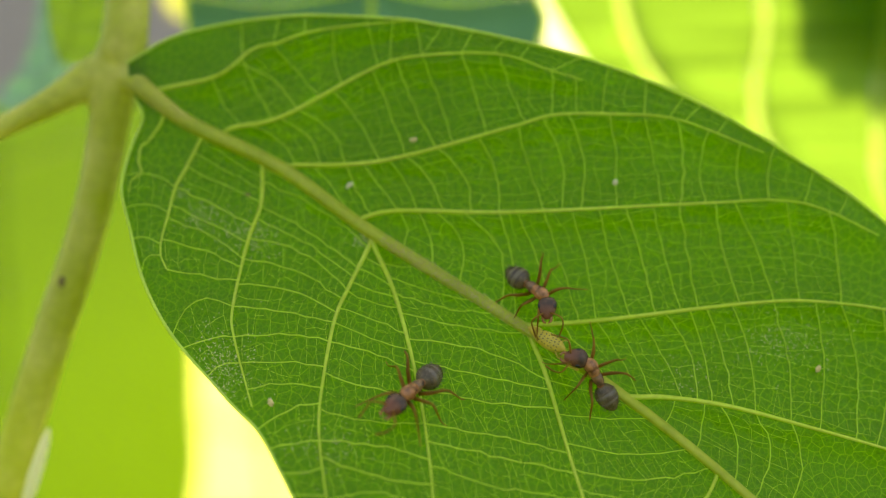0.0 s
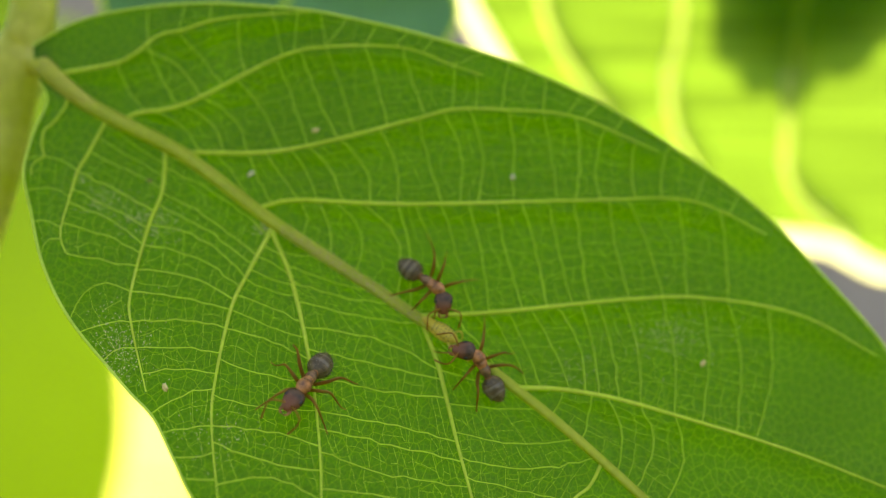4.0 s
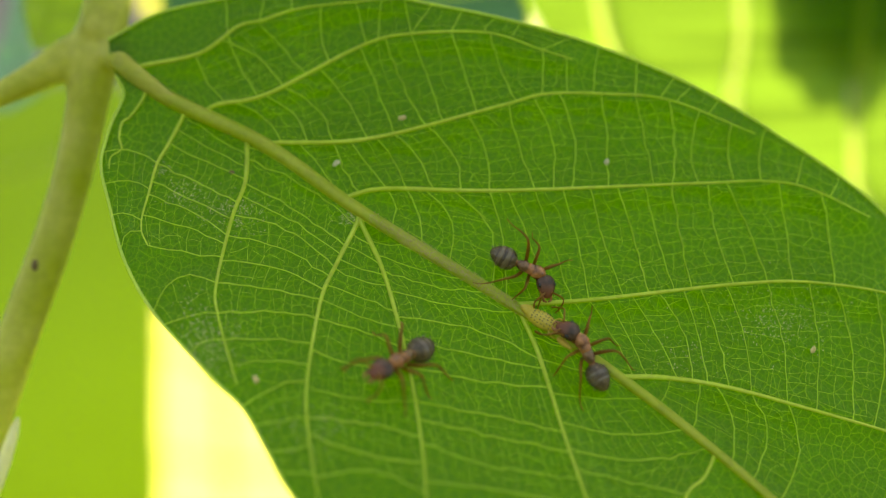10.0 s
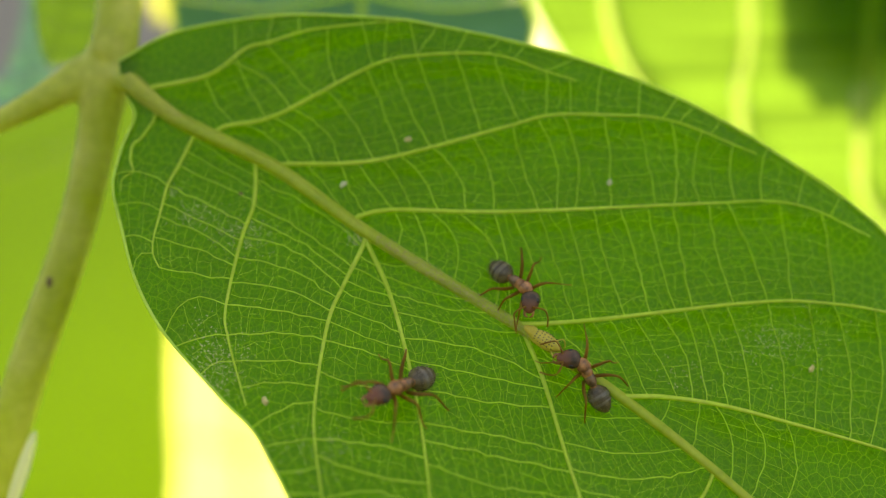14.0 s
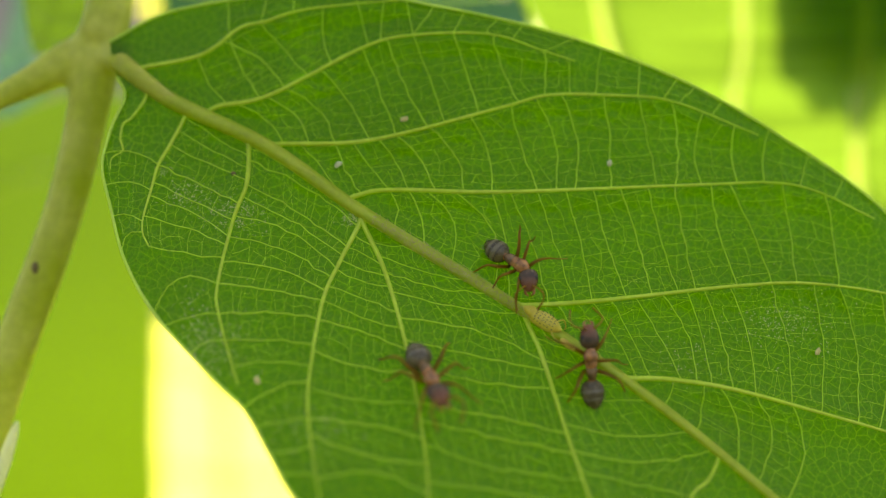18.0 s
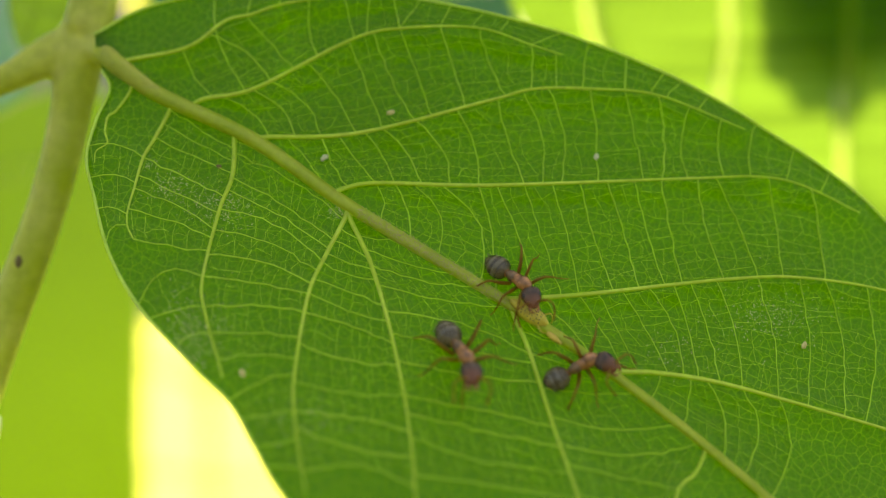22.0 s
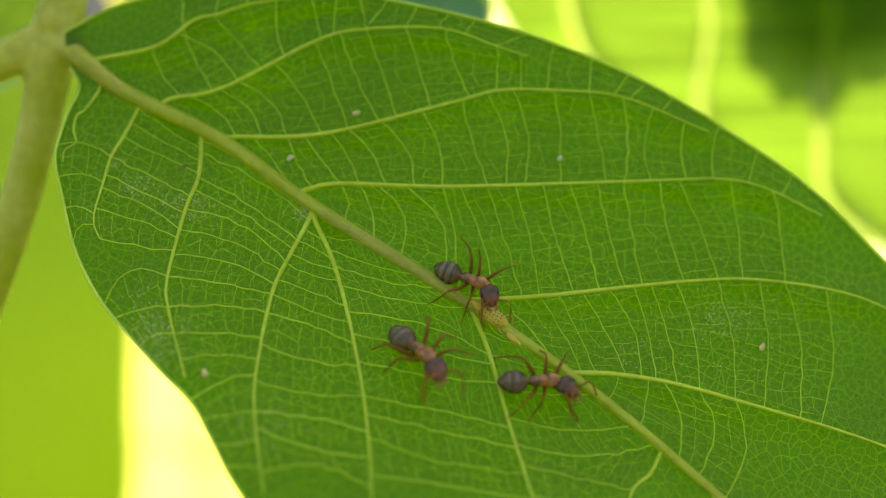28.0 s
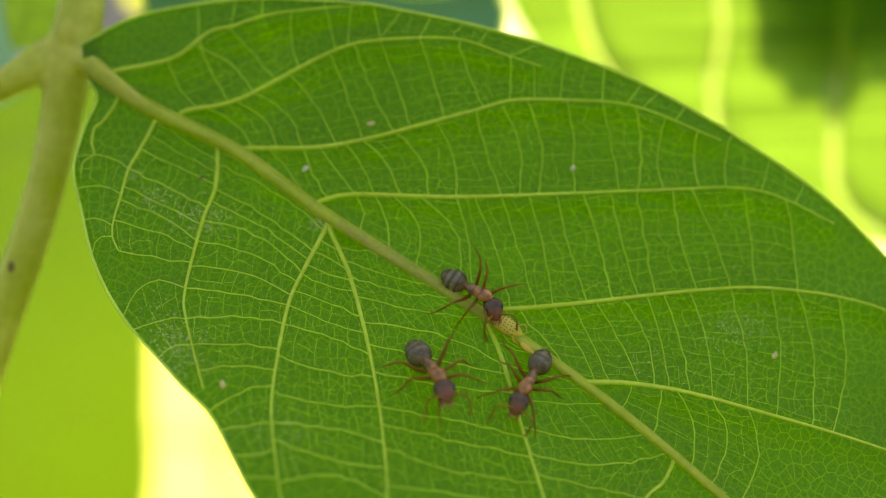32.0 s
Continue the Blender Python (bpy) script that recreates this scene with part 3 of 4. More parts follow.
# ---- leaves behind ----
NEAR_LEAF = dict(skin=SUNLIT, rib=SUNLIT_RIB, veinlet=SUNLIT_RIB, rim=PALE_RIM)


def far_leaf(name, label, place, midrib, right, left, sides_r, sides_l, look_of, seed, width=(2.4, 0.7), veins=(1.7, 0.7), edge=0.25, relief=0.8):
    return leaf(name, label, place, midrib, right, left, sides_r, sides_l, look_of["skin"], look_of["rib"], look_of["veinlet"],
                look_of["rim"], rib_width=width, relief=relief, grid=(220, 60), widths=veins, seed=seed, rim_size=edge, flush=True)


SOFT_LEAF = dict(skin=SOFT, rib=SOFT_RIB, veinlet=SOFT_RIB, rim=SOFT_RIB)
CANOPY_LEAF = dict(skin=CANOPY, rib=VEINLET, veinlet=VEINLET, rim=RIB)
SHADED = dict(skin=SHADY, rib=VEINLET, veinlet=VEINLET, rim=RIB)
TEAL = dict(skin=DULL, rib=DULL, veinlet=DULL, rim=DULL)
SOFT_EDGED = dict(skin=SOFT, rib=SOFT, veinlet=SOFT, rim=SOFT_RIB)
PALE_TIP = dict(skin=CREAM, rib=CREAM, veinlet=CREAM, rim=CREAM)
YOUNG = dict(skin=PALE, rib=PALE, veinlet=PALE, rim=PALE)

# sunlit leaf beyond the big leaf's upper margin
mid = [(4.6, 38.4), (21.3, 45.2), (48.2, 49.2), (81.9, 47.2), (102.1, 37.8)]
low = [(4.6, 38.4), (7.6, 31.3), (12.6, 22.6), (20.8, 11.2), (34.5, 3.2), (52.2, 0.9), (61.7, -2.5), (78.5, 1.4), (102.1, 37.8)]
up = [(4.6, 38.4), (7.8, 58.0), (34.7, 80.8), (68.4, 76.8), (102.1, 37.8)]
veins = [[(15.9, 43.5), (17.0, 29.7), (19.8, 22.6), (26.7, 13.5)],
         [(32.2, 47.1), (33.7, 29.7), (32.7, 16.9), (36.8, 8.1)],
         [(48.2, 49.2), (48.2, 29.7), (46.9, 13.5), (48.3, 6.1), (54.9, 0.7)],
         [(63.7, 48.5), (62.7, 29.7), (62.2, 14.9), (65.0, 4.8), (72.4, 0.1)],
         [(79.2, 47.5), (78.5, 29.7), (80.5, 12.9)]]
far_leaf("leaf", "bright yellow-green leaf, sun shining through it", plane_chart(40, 145, 5, 0.0, -0.03), mid, up, low,
         auto_sides(mid, up, 0.1, 0.85, 6), veins, NEAR_LEAF, 11, veins=(1.7, 1.1), edge=1.3)

# leaf behind the stem
mid = [(-84.0, 25.0), (-84.1, 3.9), (-80.3, -43.7), (-74.6, -100.8)]
right = [(-84.0, 25.0), (-75.5, 28.5), (-67.0, 32.0), (-57.0, 32.0), (-50.4, 21.0), (-49.8, 3.9), (-49.7, -24.6), (-50.1, -43.7), (-60.3, -77.0), (-74.6, -100.8)]
left = [(-84.0, 25.0), (-107.9, 16.5), (-122.2, -15.1), (-112.7, -62.7), (-74.6, -100.8)]
far_leaf("leaf", "yellow-green leaf behind the stem, lit from beyond", plane_chart(-62, 205, -20, 0.0, 0.03), mid, right, left,
         [[(-83.7, 13.4), (-72.7, 17.0), (-60.3, 20.6)]],
         auto_sides(mid, left, 0.12, 0.8, 6), SOFT_LEAF, 12, width=(1.0, 0.4), veins=(0.9, 0.5), relief=0.15)

# pale young leaf in full sun
mid = [(-43.1, -5.8), (-45.5, -30.7), (-47.8, -78.0), (-53.7, -125.4)]
right = [(-43.1, -5.8), (-19.4, -14.1), (-2.8, -42.5), (-17.0, -95.8), (-53.7, -125.4)]
left = [(-43.1, -5.8), (-73.9, -14.1), (-85.7, -42.5), (-75.1, -95.8), (-53.7, -125.4)]
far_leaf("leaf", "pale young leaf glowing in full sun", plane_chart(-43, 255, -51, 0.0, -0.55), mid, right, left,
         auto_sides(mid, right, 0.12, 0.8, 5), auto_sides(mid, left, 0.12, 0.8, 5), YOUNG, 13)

# shaded leaves at the top
mid = [(-10.7, 13.4), (-10.7, 31.4), (-9.5, 48.8), (-8.4, 66.2)]
right = [(-10.7, 13.4), (2.1, 17.6), (6.6, 23.3), (5.1, 29.1), (0.9, 48.8), (-8.4, 66.2)]
left = [(-10.7, 13.4), (-25.8, 18.0), (-29.9, 25.6), (-28.1, 37.2), (-19.4, 54.6), (-8.4, 66.2)]
far_leaf("leaf", "dull blue-green leaf in shade above the large leaf", plane_chart(-10, 125, 30, 0.0, 0.3), mid, right, left,
         auto_sides(mid, right, 0.1, 0.8, 5), auto_sides(mid, left, 0.1, 0.8, 5), SHADED, 14, width=(1.2, 0.4), veins=(0.6, 0.3))
mid = [(-49.3, 16.4), (-48.9, 21.5), (-49.0, 26.0), (-48.9, 29.1), (-48.8, 32.9)]
right = [(-49.3, 16.4), (-46.1, 18.9), (-46.8, 21.8), (-48.1, 24.7), (-48.4, 29.1), (-48.8, 32.9)]
left = [(-49.3, 16.4), (-53.5, 17.4), (-51.2, 20.9), (-49.9, 24.7), (-49.3, 29.1), (-48.8, 32.9)]
far_leaf("leaf", "narrow blue-green leaf in shade beside the stem", plane_chart(-49, 135, 24, 0.1, 0.2), mid, right, left,
         auto_sides(mid, right, 0.1, 0.8, 5), auto_sides(mid, left, 0.1, 0.8, 5), TEAL, 15, width=(0.6, 0.3), veins=(0.3, 0.2))
mid = [(-41.6, 20.0), (-40.4, 23.4), (-39.9, 28.5), (-39.7, 33.0)]
right = [(-41.6, 20.0), (-38.0, 20.6), (-35.4, 23.4), (-34.4, 27.3), (-35.6, 30.7), (-39.7, 33.0)]
left = [(-41.6, 20.0), (-42.4, 22.1), (-42.9, 24.9), (-43.0, 27.4), (-42.3, 30.8), (-39.7, 33.0)]
far_leaf("leaf", "small green leaf with a pale margin beside the stem", plane_chart(-40, 120, 26, 0.0, 0.1), mid, right, left,
         auto_sides(mid, right, 0.1, 0.8, 5), auto_sides(mid, left, 0.1, 0.8, 5), SOFT_EDGED, 16, width=(0.12, 0.08), veins=(0.08, 0.06), edge=0.06, relief=0.15)
# sunlit leaf tip above, between the stem and the shaded leaf
mid = [(-36.6, 29.4), (-36.6, 32.0), (-36.8, 35.5), (-37.0, 39.5)]
right = [(-36.6, 29.4), (-34.3, 30.7), (-33.5, 33.5), (-34.6, 37.0), (-37.0, 39.5)]
left = [(-36.6, 29.4), (-38.7, 30.5), (-39.6, 33.5), (-39.0, 37.0), (-37.0, 39.5)]
far_leaf("leaf", "small yellow-green leaf tip in full sun", plane_chart(-36, 150, 33, 0.0, -0.2), mid, right, left,
         auto_sides(mid, right, 0.1, 0.8, 4), auto_sides(mid, left, 0.1, 0.8, 4), PALE_TIP, 19, width=(0.6, 0.3), veins=(0.3, 0.2), edge=0.15, relief=0.15)

# leaves overhead: one shades the big leaf, the tip of the other shades part of the sunlit one
def shifted(y, along):
    def place(x, z, lift=0.0):
        p = np.stack([x, y + 0 * x, z], -1) + np.array(SUN) * along
        return p - np.multiply.outer(np.zeros_like(x) + lift, np.array((0, 1, 0)))
    return place


mid = [(-42, -8), (-15, -6), (30, -8), (85, -14)]
right = [(-42, -8), (-39, 24), (0, 40), (50, 32), (85, -14)]
left = [(-42, -8), (-40, -38), (-10, -43), (25, -35), (55, -30), (85, -14)]
far_leaf("leaf", "large green leaf overhead that shades the others", shifted(99, 105), mid, right, left,
         auto_sides(mid, right, 0.1, 0.8, 6), auto_sides(mid, left, 0.1, 0.8, 6), CANOPY_LEAF, 17, veins=(0.8, 0.4))
mid = [(53.1, 63.3), (50.4, 43.1), (47.9, 27), (45.2, 17.6)]
right = [(53.1, 63.3), (66, 48), (65.5, 32), (57.5, 23.4), (52.0, 20.0), (48.3, 18.2), (45.2, 17.6)]
left = [(53.1, 63.3), (40.4, 50), (38.2, 33.3), (38.2, 26.5), (38.8, 23.0), (41.2, 19.6), (45.2, 17.6)]
far_leaf("leaf", "green leaf overhead, its tip casting a shadow", shifted(145, 6), mid, right, left,
         auto_sides(mid, right, 0.1, 0.8, 6), auto_sides(mid, left, 0.1, 0.8, 6), SHADED, 18, veins=(0.8, 0.4))

# ---- stem ----
def stem():
    thing = tagged(new("stem"), "pale green leaf stalk with side branches at a joint", "stem")
    at = Vector((-32.2, 107.0, 17.2)) * MM
    thing.location = at

    def run(bm, pts, radii, count=40):
        c = spline(pts, count)
        k = [int(np.argmin(((c - np.array(p)) ** 2).sum(1))) for p in pts]
        r = np.interp(np.arange(count), k, radii)
        r = r * (1 + 0.04 * np.array([noise.noise((7 * i / 40, r[0], 3)) for i in range(count)]))
        tube(bm, c * MM - np.array(at), (r * MM).tolist(), 16)

    bm = bmesh.new()
    run(bm, [(-44.35, 107.0, -26.21), (-41.97, 107.0, -17.47), (-40.09, 107.0, -11.63), (-38.36, 107.0, -6.35), (-36.52, 107.0, -1.35), (-35.20, 107.0, 2.58), (-33.94, 107.0, 7.02), (-32.93, 107.0, 11.96), (-32.20, 107.0, 16.43), (-31.67, 107.0, 19.41), (-31.08, 107.0, 21.89), (-33, 122, 50), (-27, 146, 84), (0, 170, 130), (40, 187, 156), (69, 194, 160)],
        [2.0, 1.9, 1.85, 1.8, 1.75, 1.7, 1.7, 1.8, 2.25, 2.15, 2.05, 1.9, 1.7, 1.5, 1.3, 1.1], count=160)
    run(bm, [(-32.55, 107.0, 17.17), (-34.28, 107.0, 16.79), (-35.60, 106.5, 15.96), (-37.64, 106.0, 14.65), (-39.89, 105.5, 13.40), (-42.69, 104.0, 11.59)], [2.0, 1.9, 1.6, 1.35, 1.15, 1.0])
    run(bm, [(-31.6, 107.3, 17.6), (-30.6, 106.2, 17.1), (-29.6, 104.6, 16.3), (-28.2, 103.0, 15.1), (-26.2, 102.1, 13.6), (-23.9, 101.55, 12.1)], [1.6, 1.45, 1.15, 0.98, 0.85, 0.55])
    stalk = part("stalk", bm, STEM, thing, "pale green stalk, forked at a swollen joint")
    mesh = stalk.modifiers.new("grown_together", "REMESH")
    mesh.mode, mesh.voxel_size, mesh.use_smooth_shade = "VOXEL", 0.3 * MM, True
    even = stalk.modifiers.new("even", "SMOOTH")
    even.factor, even.iterations = 0.5, 22
    # sun patch on the stalk's right edge, modelled as a thin pale blob
    bm = bmesh.new()
    blob(bm, Vector((-39.40, 105.2, -18.49)) * MM - at, (4.4 * MM, 0.4 * MM, 0.6 * MM), turn=pose(0, 0, 0, 0, -72, 0))
    part("scale", bm, SCALE, thing, "whitish sliver on the stalk, a painted sun patch")
    bm = bmesh.new()
    blob(bm, Vector((-36.76, 105.4, -1.37)) * MM - at, (0.32 * MM, 0.3 * MM, 0.55 * MM))
    part("scar", bm, BROWN, thing, "small brown scar")


stem()

# ---- insects ----
def leg_mesh(points, radii):
    bm = bmesh.new()
    root = Vector(points[0])
    c = spline(points, 22)
    r = np.interp(np.linspace(0, 1, 22), np.linspace(0, 1, len(radii)), radii)
    tube(bm, (c - np.array(root)) * MM, (r * MM).tolist(), 8)
    return bm, root


LEG_PLAN = {
    "front": ([(1.1, 0.35, 0.75), (1.55, 0.85, 1.15), (2.05, 1.35, 1.25), (2.45, 1.95, 0.55), (2.75, 2.35, 0.1), (3.1, 2.6, 0.03)],
              [0.17, 0.17, 0.11, 0.085, 0.06, 0.04]),
    "middle": ([(0.45, 0.4, 0.7), (0.5, 1.1, 1.25), (0.45, 1.8, 1.5), (0.25, 2.35, 0.7), (0.1, 2.75, 0.1), (0.05, 3.15, 0.03)],
               [0.16, 0.16, 0.11, 0.085, 0.06, 0.04]),
    "hind": ([(-0.2, 0.4, 0.7), (-0.6, 1.05, 1.35), (-1.2, 1.6, 1.65), (-2.0, 2.05, 0.85), (-2.65, 2.3, 0.12), (-3.3, 2.45, 0.03)],
             [0.17, 0.17, 0.11, 0.085, 0.06, 0.04]),
}


def ant(label, size, lean, spread, silk):
    """An ant at the origin, ahead along x; body tilted by lean, legs set by spread."""
    thing = tagged(new("ant"), label, "ant", "ants on the leaf")
    tilt = pose(0, 0, 0, 0, -lean, 0)
    hub = Vector((0.3, 0, 1.0))

    def set_at(x, z):
        return hub + tilt @ (Vector((x, 0, z)) - hub)

    def body(name, shapes, material, at, parent=thing, text="", turn=0.0):
        bm = bmesh.new()
        for c, r, shape in shapes:
            blob(bm, Vector(c) * MM * size, [k * MM * size for k in r], shape=shape)
        ob = part(name, bm, material, parent, text)
        ob.matrix_basis = Matrix.Translation(Vector(at) * MM * size) @ (pose(0, 0, 0, 0, -lean + turn, 0) if parent is thing else Matrix())
        return ob

    def egg(p):
        return Vector((p.x, p.y * (1 - 0.18 * p.x), p.z * (1 - 0.1 * p.x)))

    def face(p):
        return Vector((p.x, p.y * (1.0 - 0.26 * p.x + 0.06 * p.x * p.x), p.z * (1 - 0.2 * p.x)))

    body("thorax", [((0.95, 0, 0.08), (0.64, 0.54, 0.52), egg), ((0.42, 0, 0.05), (0.58, 0.46, 0.5), None)], CHITIN, set_at(0.0, 1.0), text="orange-brown thorax")
    body("propodeum", [((-0.22, 0, 0.02), (0.68, 0.43, 0.5), lambda p: Vector((p.x, p.y * (1 + 0.12 * p.x), p.z)))], CHITIN_REAR, set_at(0.0, 1.0), text="dull brown rear of the thorax")
    body("petiole", [((0, 0, 0.05), (0.16, 0.3, 0.38), None), ((0.0, 0, -0.12), (0.45, 0.16, 0.16), None)], CHITIN, set_at(-0.85, 0.85))
    gaster = body("gaster", [((0, 0, 0), (1.12, 0.85, 0.8), lambda p: Vector((p.x, p.y * (1 + 0.2 * p.x - 0.08 * p.x * p.x), p.z * (1 + 0.18 * p.x - 0.06 * p.x * p.x))))],
                  GASTER, set_at(-1.9, 0.95), text="dark grey gaster with silky bands", turn=8)
    for x, wide, mat, text in ((0.5, 0.1, BAND if silk is SILK else GASTER, "dark ring"), (0.22, 0.4, silk, "pale silky ring"), (-0.06, 0.12, BAND if silk is SILK else GASTER, "dark glossy ring"),
                               (-0.34, 0.34, silk, "pale silky ring"), (-0.6, 0.1, BAND if silk is SILK else GASTER, "dark ring")):
        bm = bmesh.new()
        xs = np.linspace(x - wide / 2, x + wide / 2, 5)
        rr = [math.sqrt(1 - (q / 1.12) ** 2) * (1 + 0.19 * q / 1.12 - 0.07 * (q / 1.12) ** 2) * 0.85 + lip for q, lip in zip(xs, (-0.03, 0.008, 0.012, 0.008, -0.03))]
        tube(bm, [Vector((q, 0, 0)) * MM * size for q in xs], [q * MM * size for q in rr], 22)
        for v in bm.verts:
            v.co.z *= 0.945
        part("band", bm, mat, gaster, text)
    rng = random.Random(len(label))
    bm = bmesh.new()
    for _ in range(150):
        u, v = rng.uniform(-0.92, 0.75), rng.uniform(0, 2 * math.pi)
        w = math.sqrt(1 - u * u)
        d = Vector((u / 1.12, w * math.cos(v) / 0.85, w * math.sin(v) / 0.8)).normalized()
        p = Vector((u * 1.12, w * math.cos(v) * 0.85 * (1 + 0.12 * u), w * math.sin(v) * 0.8 * (1 + 0.1 * u)))
        q = p + (d * 0.6 + Vector((-0.9, 0, 0))).normalized() * rng.uniform(0.14, 0.26)
        tube(bm, [p * MM * size, q * MM * size], [0.012 * MM * size, 0.004 * MM * size], 3, cap=False)
    part("bristles", bm, SILK, gaster, "short pale bristles")
    head = body("head", [((0.82, 0, 0), (0.92, 0.72, 0.5), face), ((0.02, 0, 0), (0.22, 0.2, 0.2), None)], HEAD, set_at(1.5, 1.0), text="dark head, reddish towards the jaws", turn=14)
    for s in (-1, 1):
        bm = bmesh.new()
        blob(bm, Vector((0.72, 0.58 * s, 0.22)) * MM * size, [0.2 * MM * size, 0.12 * MM * size, 0.15 * MM * size], segments=12, rings=8)
        part("eye", bm, EYE, head, "black eye")
        bm = bmesh.new()
        c = spline([(1.5, 0.3 * s, -0.05), (1.82, 0.3 * s, -0.12), (1.98, 0.06 * s, -0.16)], 10)
        tube(bm, c * MM * size, [k * MM * size for k in np.linspace(0.14, 0.05, 10)], 8)
        part("mandible", bm, CHITIN, head)
        c = spline([(1.3, 0.22 * s, 0.25), (1.55, 0.75 * s, 0.46), (1.85, 1.2 * s, 0.4), (2.3, 1.25 * s, 0.05), (2.85, (1.0 if s > 0 else 1.25) * s, -0.5)], 24)
        bm = bmesh.new()
        tube(bm, (c - c[0]) * MM * size, [k * MM * size for k in np.interp(np.linspace(0, 1, 24), [0, 0.4, 0.5, 1], [0.075, 0.065, 0.055, 0.07])], 8)
        feeler = part("antenna", bm, LEGS, head, "thin elbowed feeler")
        feeler.location = Vector(c[0]) * MM * size
    legs = []
    for k, (which, (pts, radii)) in enumerate(LEG_PLAN.items()):
        for s in (-1, 1):
            turn = spread[2 * k + (s > 0)]
            q = [(x, y * s, z) for x, y, z in pts]
            first = set_at(q[0][0], q[0][2] + 0.05)
            q[0] = (first.x, q[0][1], max(0.45, first.z - 0.15))
            q[1] = (q[1][0], q[1][1], q[1][2] * 0.5 + 0.5 * (q[0][2] + 0.4))
            bm, root = leg_mesh([Vector(p) * size for p in q], [0.8 * r * size for r in radii])
            leg = part("leg", bm, LEGS, thing, "thin brown jointed leg")
            leg.matrix_basis = Matrix.Translation(root * MM) @ pose(0, 0, 0, 0, 0, turn)
            legs.append(leg)
    return thing, head, legs


ant_a, head_a, legs_a = ant("red-brown ant with a banded grey gaster beside the midrib", 1.05, 8, (-10, 5, 0, 10, 12, -15), SILK)
ant_b, head_b, legs_b = ant("red-brown ant with a dark gaster over the midrib", 1.07, 10, (8, 0, -6, 6, 10, 5), SATIN)
ant_c, head_c, legs_c = ant("red-brown ant with a bluish grey gaster, body raised", 1.16, 13, (15, 10, -12, 0, 6, -8), SATIN)


def nymph():
    """The spotted yellow plant sucker that the ants attend."""
    thing = tagged(new("plant_hopper"), "yellow spotted plant sucker nymph on the midrib", "insect")
    thing.matrix_basis = on_leaf(5.73, -6.06, -31, 0, 0.2) @ Matrix.Scale(0.88, 4)
    bm = bmesh.new()
    blob(bm, (0, 0, 0.25 * MM), (1.95 * MM, 0.78 * MM, 0.62 * MM), segments=24, rings=16,
         shape=lambda p: Vector((p.x, p.y * (1 + 0.25 * p.x - 0.45 * p.x * p.x), p.z * (1 + 0.25 * p.x - 0.25 * p.x * p.x))))
    body = part("body", bm, NYMPH, thing, "yellow body tapering to the rear")
    for i in range(6):
        x = -0.7 + 0.36 * i
        w = 0.78 * math.sqrt(max(0.05, 1 - (x / 1.95) ** 2)) * (1 + 0.3 * x / 1.95)
        for j in range(-2, 3):
            y = j * w * 0.36
            z = 0.25 + 0.62 * math.sqrt(max(0, 1 - (x / 1.95) ** 2)) * math.sqrt(max(0.02, 1 - (y / w) ** 2)) * (1 + 0.12 * x)
            bm = bmesh.new()
            blob(bm, ((x + random.uniform(-0.06, 0.06)) * MM, (y + random.uniform(-0.04, 0.04)) * MM, (z - 0.02) * MM), (0.075 * MM, 0.06 * MM, 0.05 * MM), segments=8, rings=6)
            part("spot", bm, SPOT, body)
    bm = bmesh.new()
    blob(bm, (-1.3 * MM, 0.1 * MM, 0.35 * MM), (0.75 * MM, 0.5 * MM, 0.4 * MM), shape=lambda p: Vector((p.x, p.y * (1 + 0.4 * p.x), p.z)))
    part("wing_pad", bm, NYMPH, thing, "light brown wing pad")
    for s in (-1, 1):
        bm = bmesh.new()
        c = spline([(1.2, 0.55 * s, 0.25), (1.65, 0.95 * s, 0.35), (2.05, 0.75 * s, -0.1), (2.15, 0.45 * s, -0.3)], 14)
        tube(bm, c * MM, [0.07 * MM] * 14, 6)
        part("leg", bm, NYMPH, thing, "pale leg")
    small = tagged(new("aphid"), "small orange-yellow insect lying on the midrib", "insect")
    small.matrix_basis = on_leaf(7.56, -8.00, -40, 0, 0.45) @ Matrix.Scale(0.62, 4)
    bm = bmesh.new()
    blob(bm, (0, 0, 0), (1.1 * MM, 0.42 * MM, 0.35 * MM), shape=lambda p: Vector((p.x, p.y * (1 - 0.3 * p.x), p.z)))
    part("body", bm, ORANGE, small)
    bm = bmesh.new()
    blob(bm, (1.0 * MM, 0, 0.02 * MM), (0.3 * MM, 0.25 * MM, 0.22 * MM), segments=12, rings=8)
    part("head", bm, NYMPH, small)


nymph()


# ---- specks on the leaf ----
def speck(name, label, x, z, r, material, seed):
    bm = bmesh.new()
    blob(bm, (0, 0, 0), (r * MM, r * 0.7 * MM, r * 0.22 * MM), segments=12, rings=8,
         shape=lambda p: p * (1 + 0.75 * noise.noise(p * 2.4 + Vector((seed, 0, 0)))))
    me = bpy.data.meshes.new(name)
    bm.to_mesh(me)
    bm.free()
    me.materials.append(material)
    for p in me.polygons:
        p.use_smooth = True
    ob = tagged(new(name, me), label, "speck", "specks on the leaf")
    ob.matrix_basis = on_leaf(x, z, 40 * seed, 0, -0.25)


speck("white_speck", "tiny white speck on the leaf", -10.47, 6.85, 0.3, SPECK, 1)
speck("white_speck", "tiny white grain on the leaf", 11.72, 6.84, 0.27, SPECK, 2)
speck("pale_speck", "tiny pale crumb on the leaf", -15.81, -10.10, 0.3, SCURF, 3)
speck("brown_speck", "tiny brown fleck on the leaf", -18.90, 6.11, 0.25, BROWN, 4)
speck("brown_speck", "tiny tan fleck on the leaf", -5.09, 10.59, 0.3, SCURF, 5)
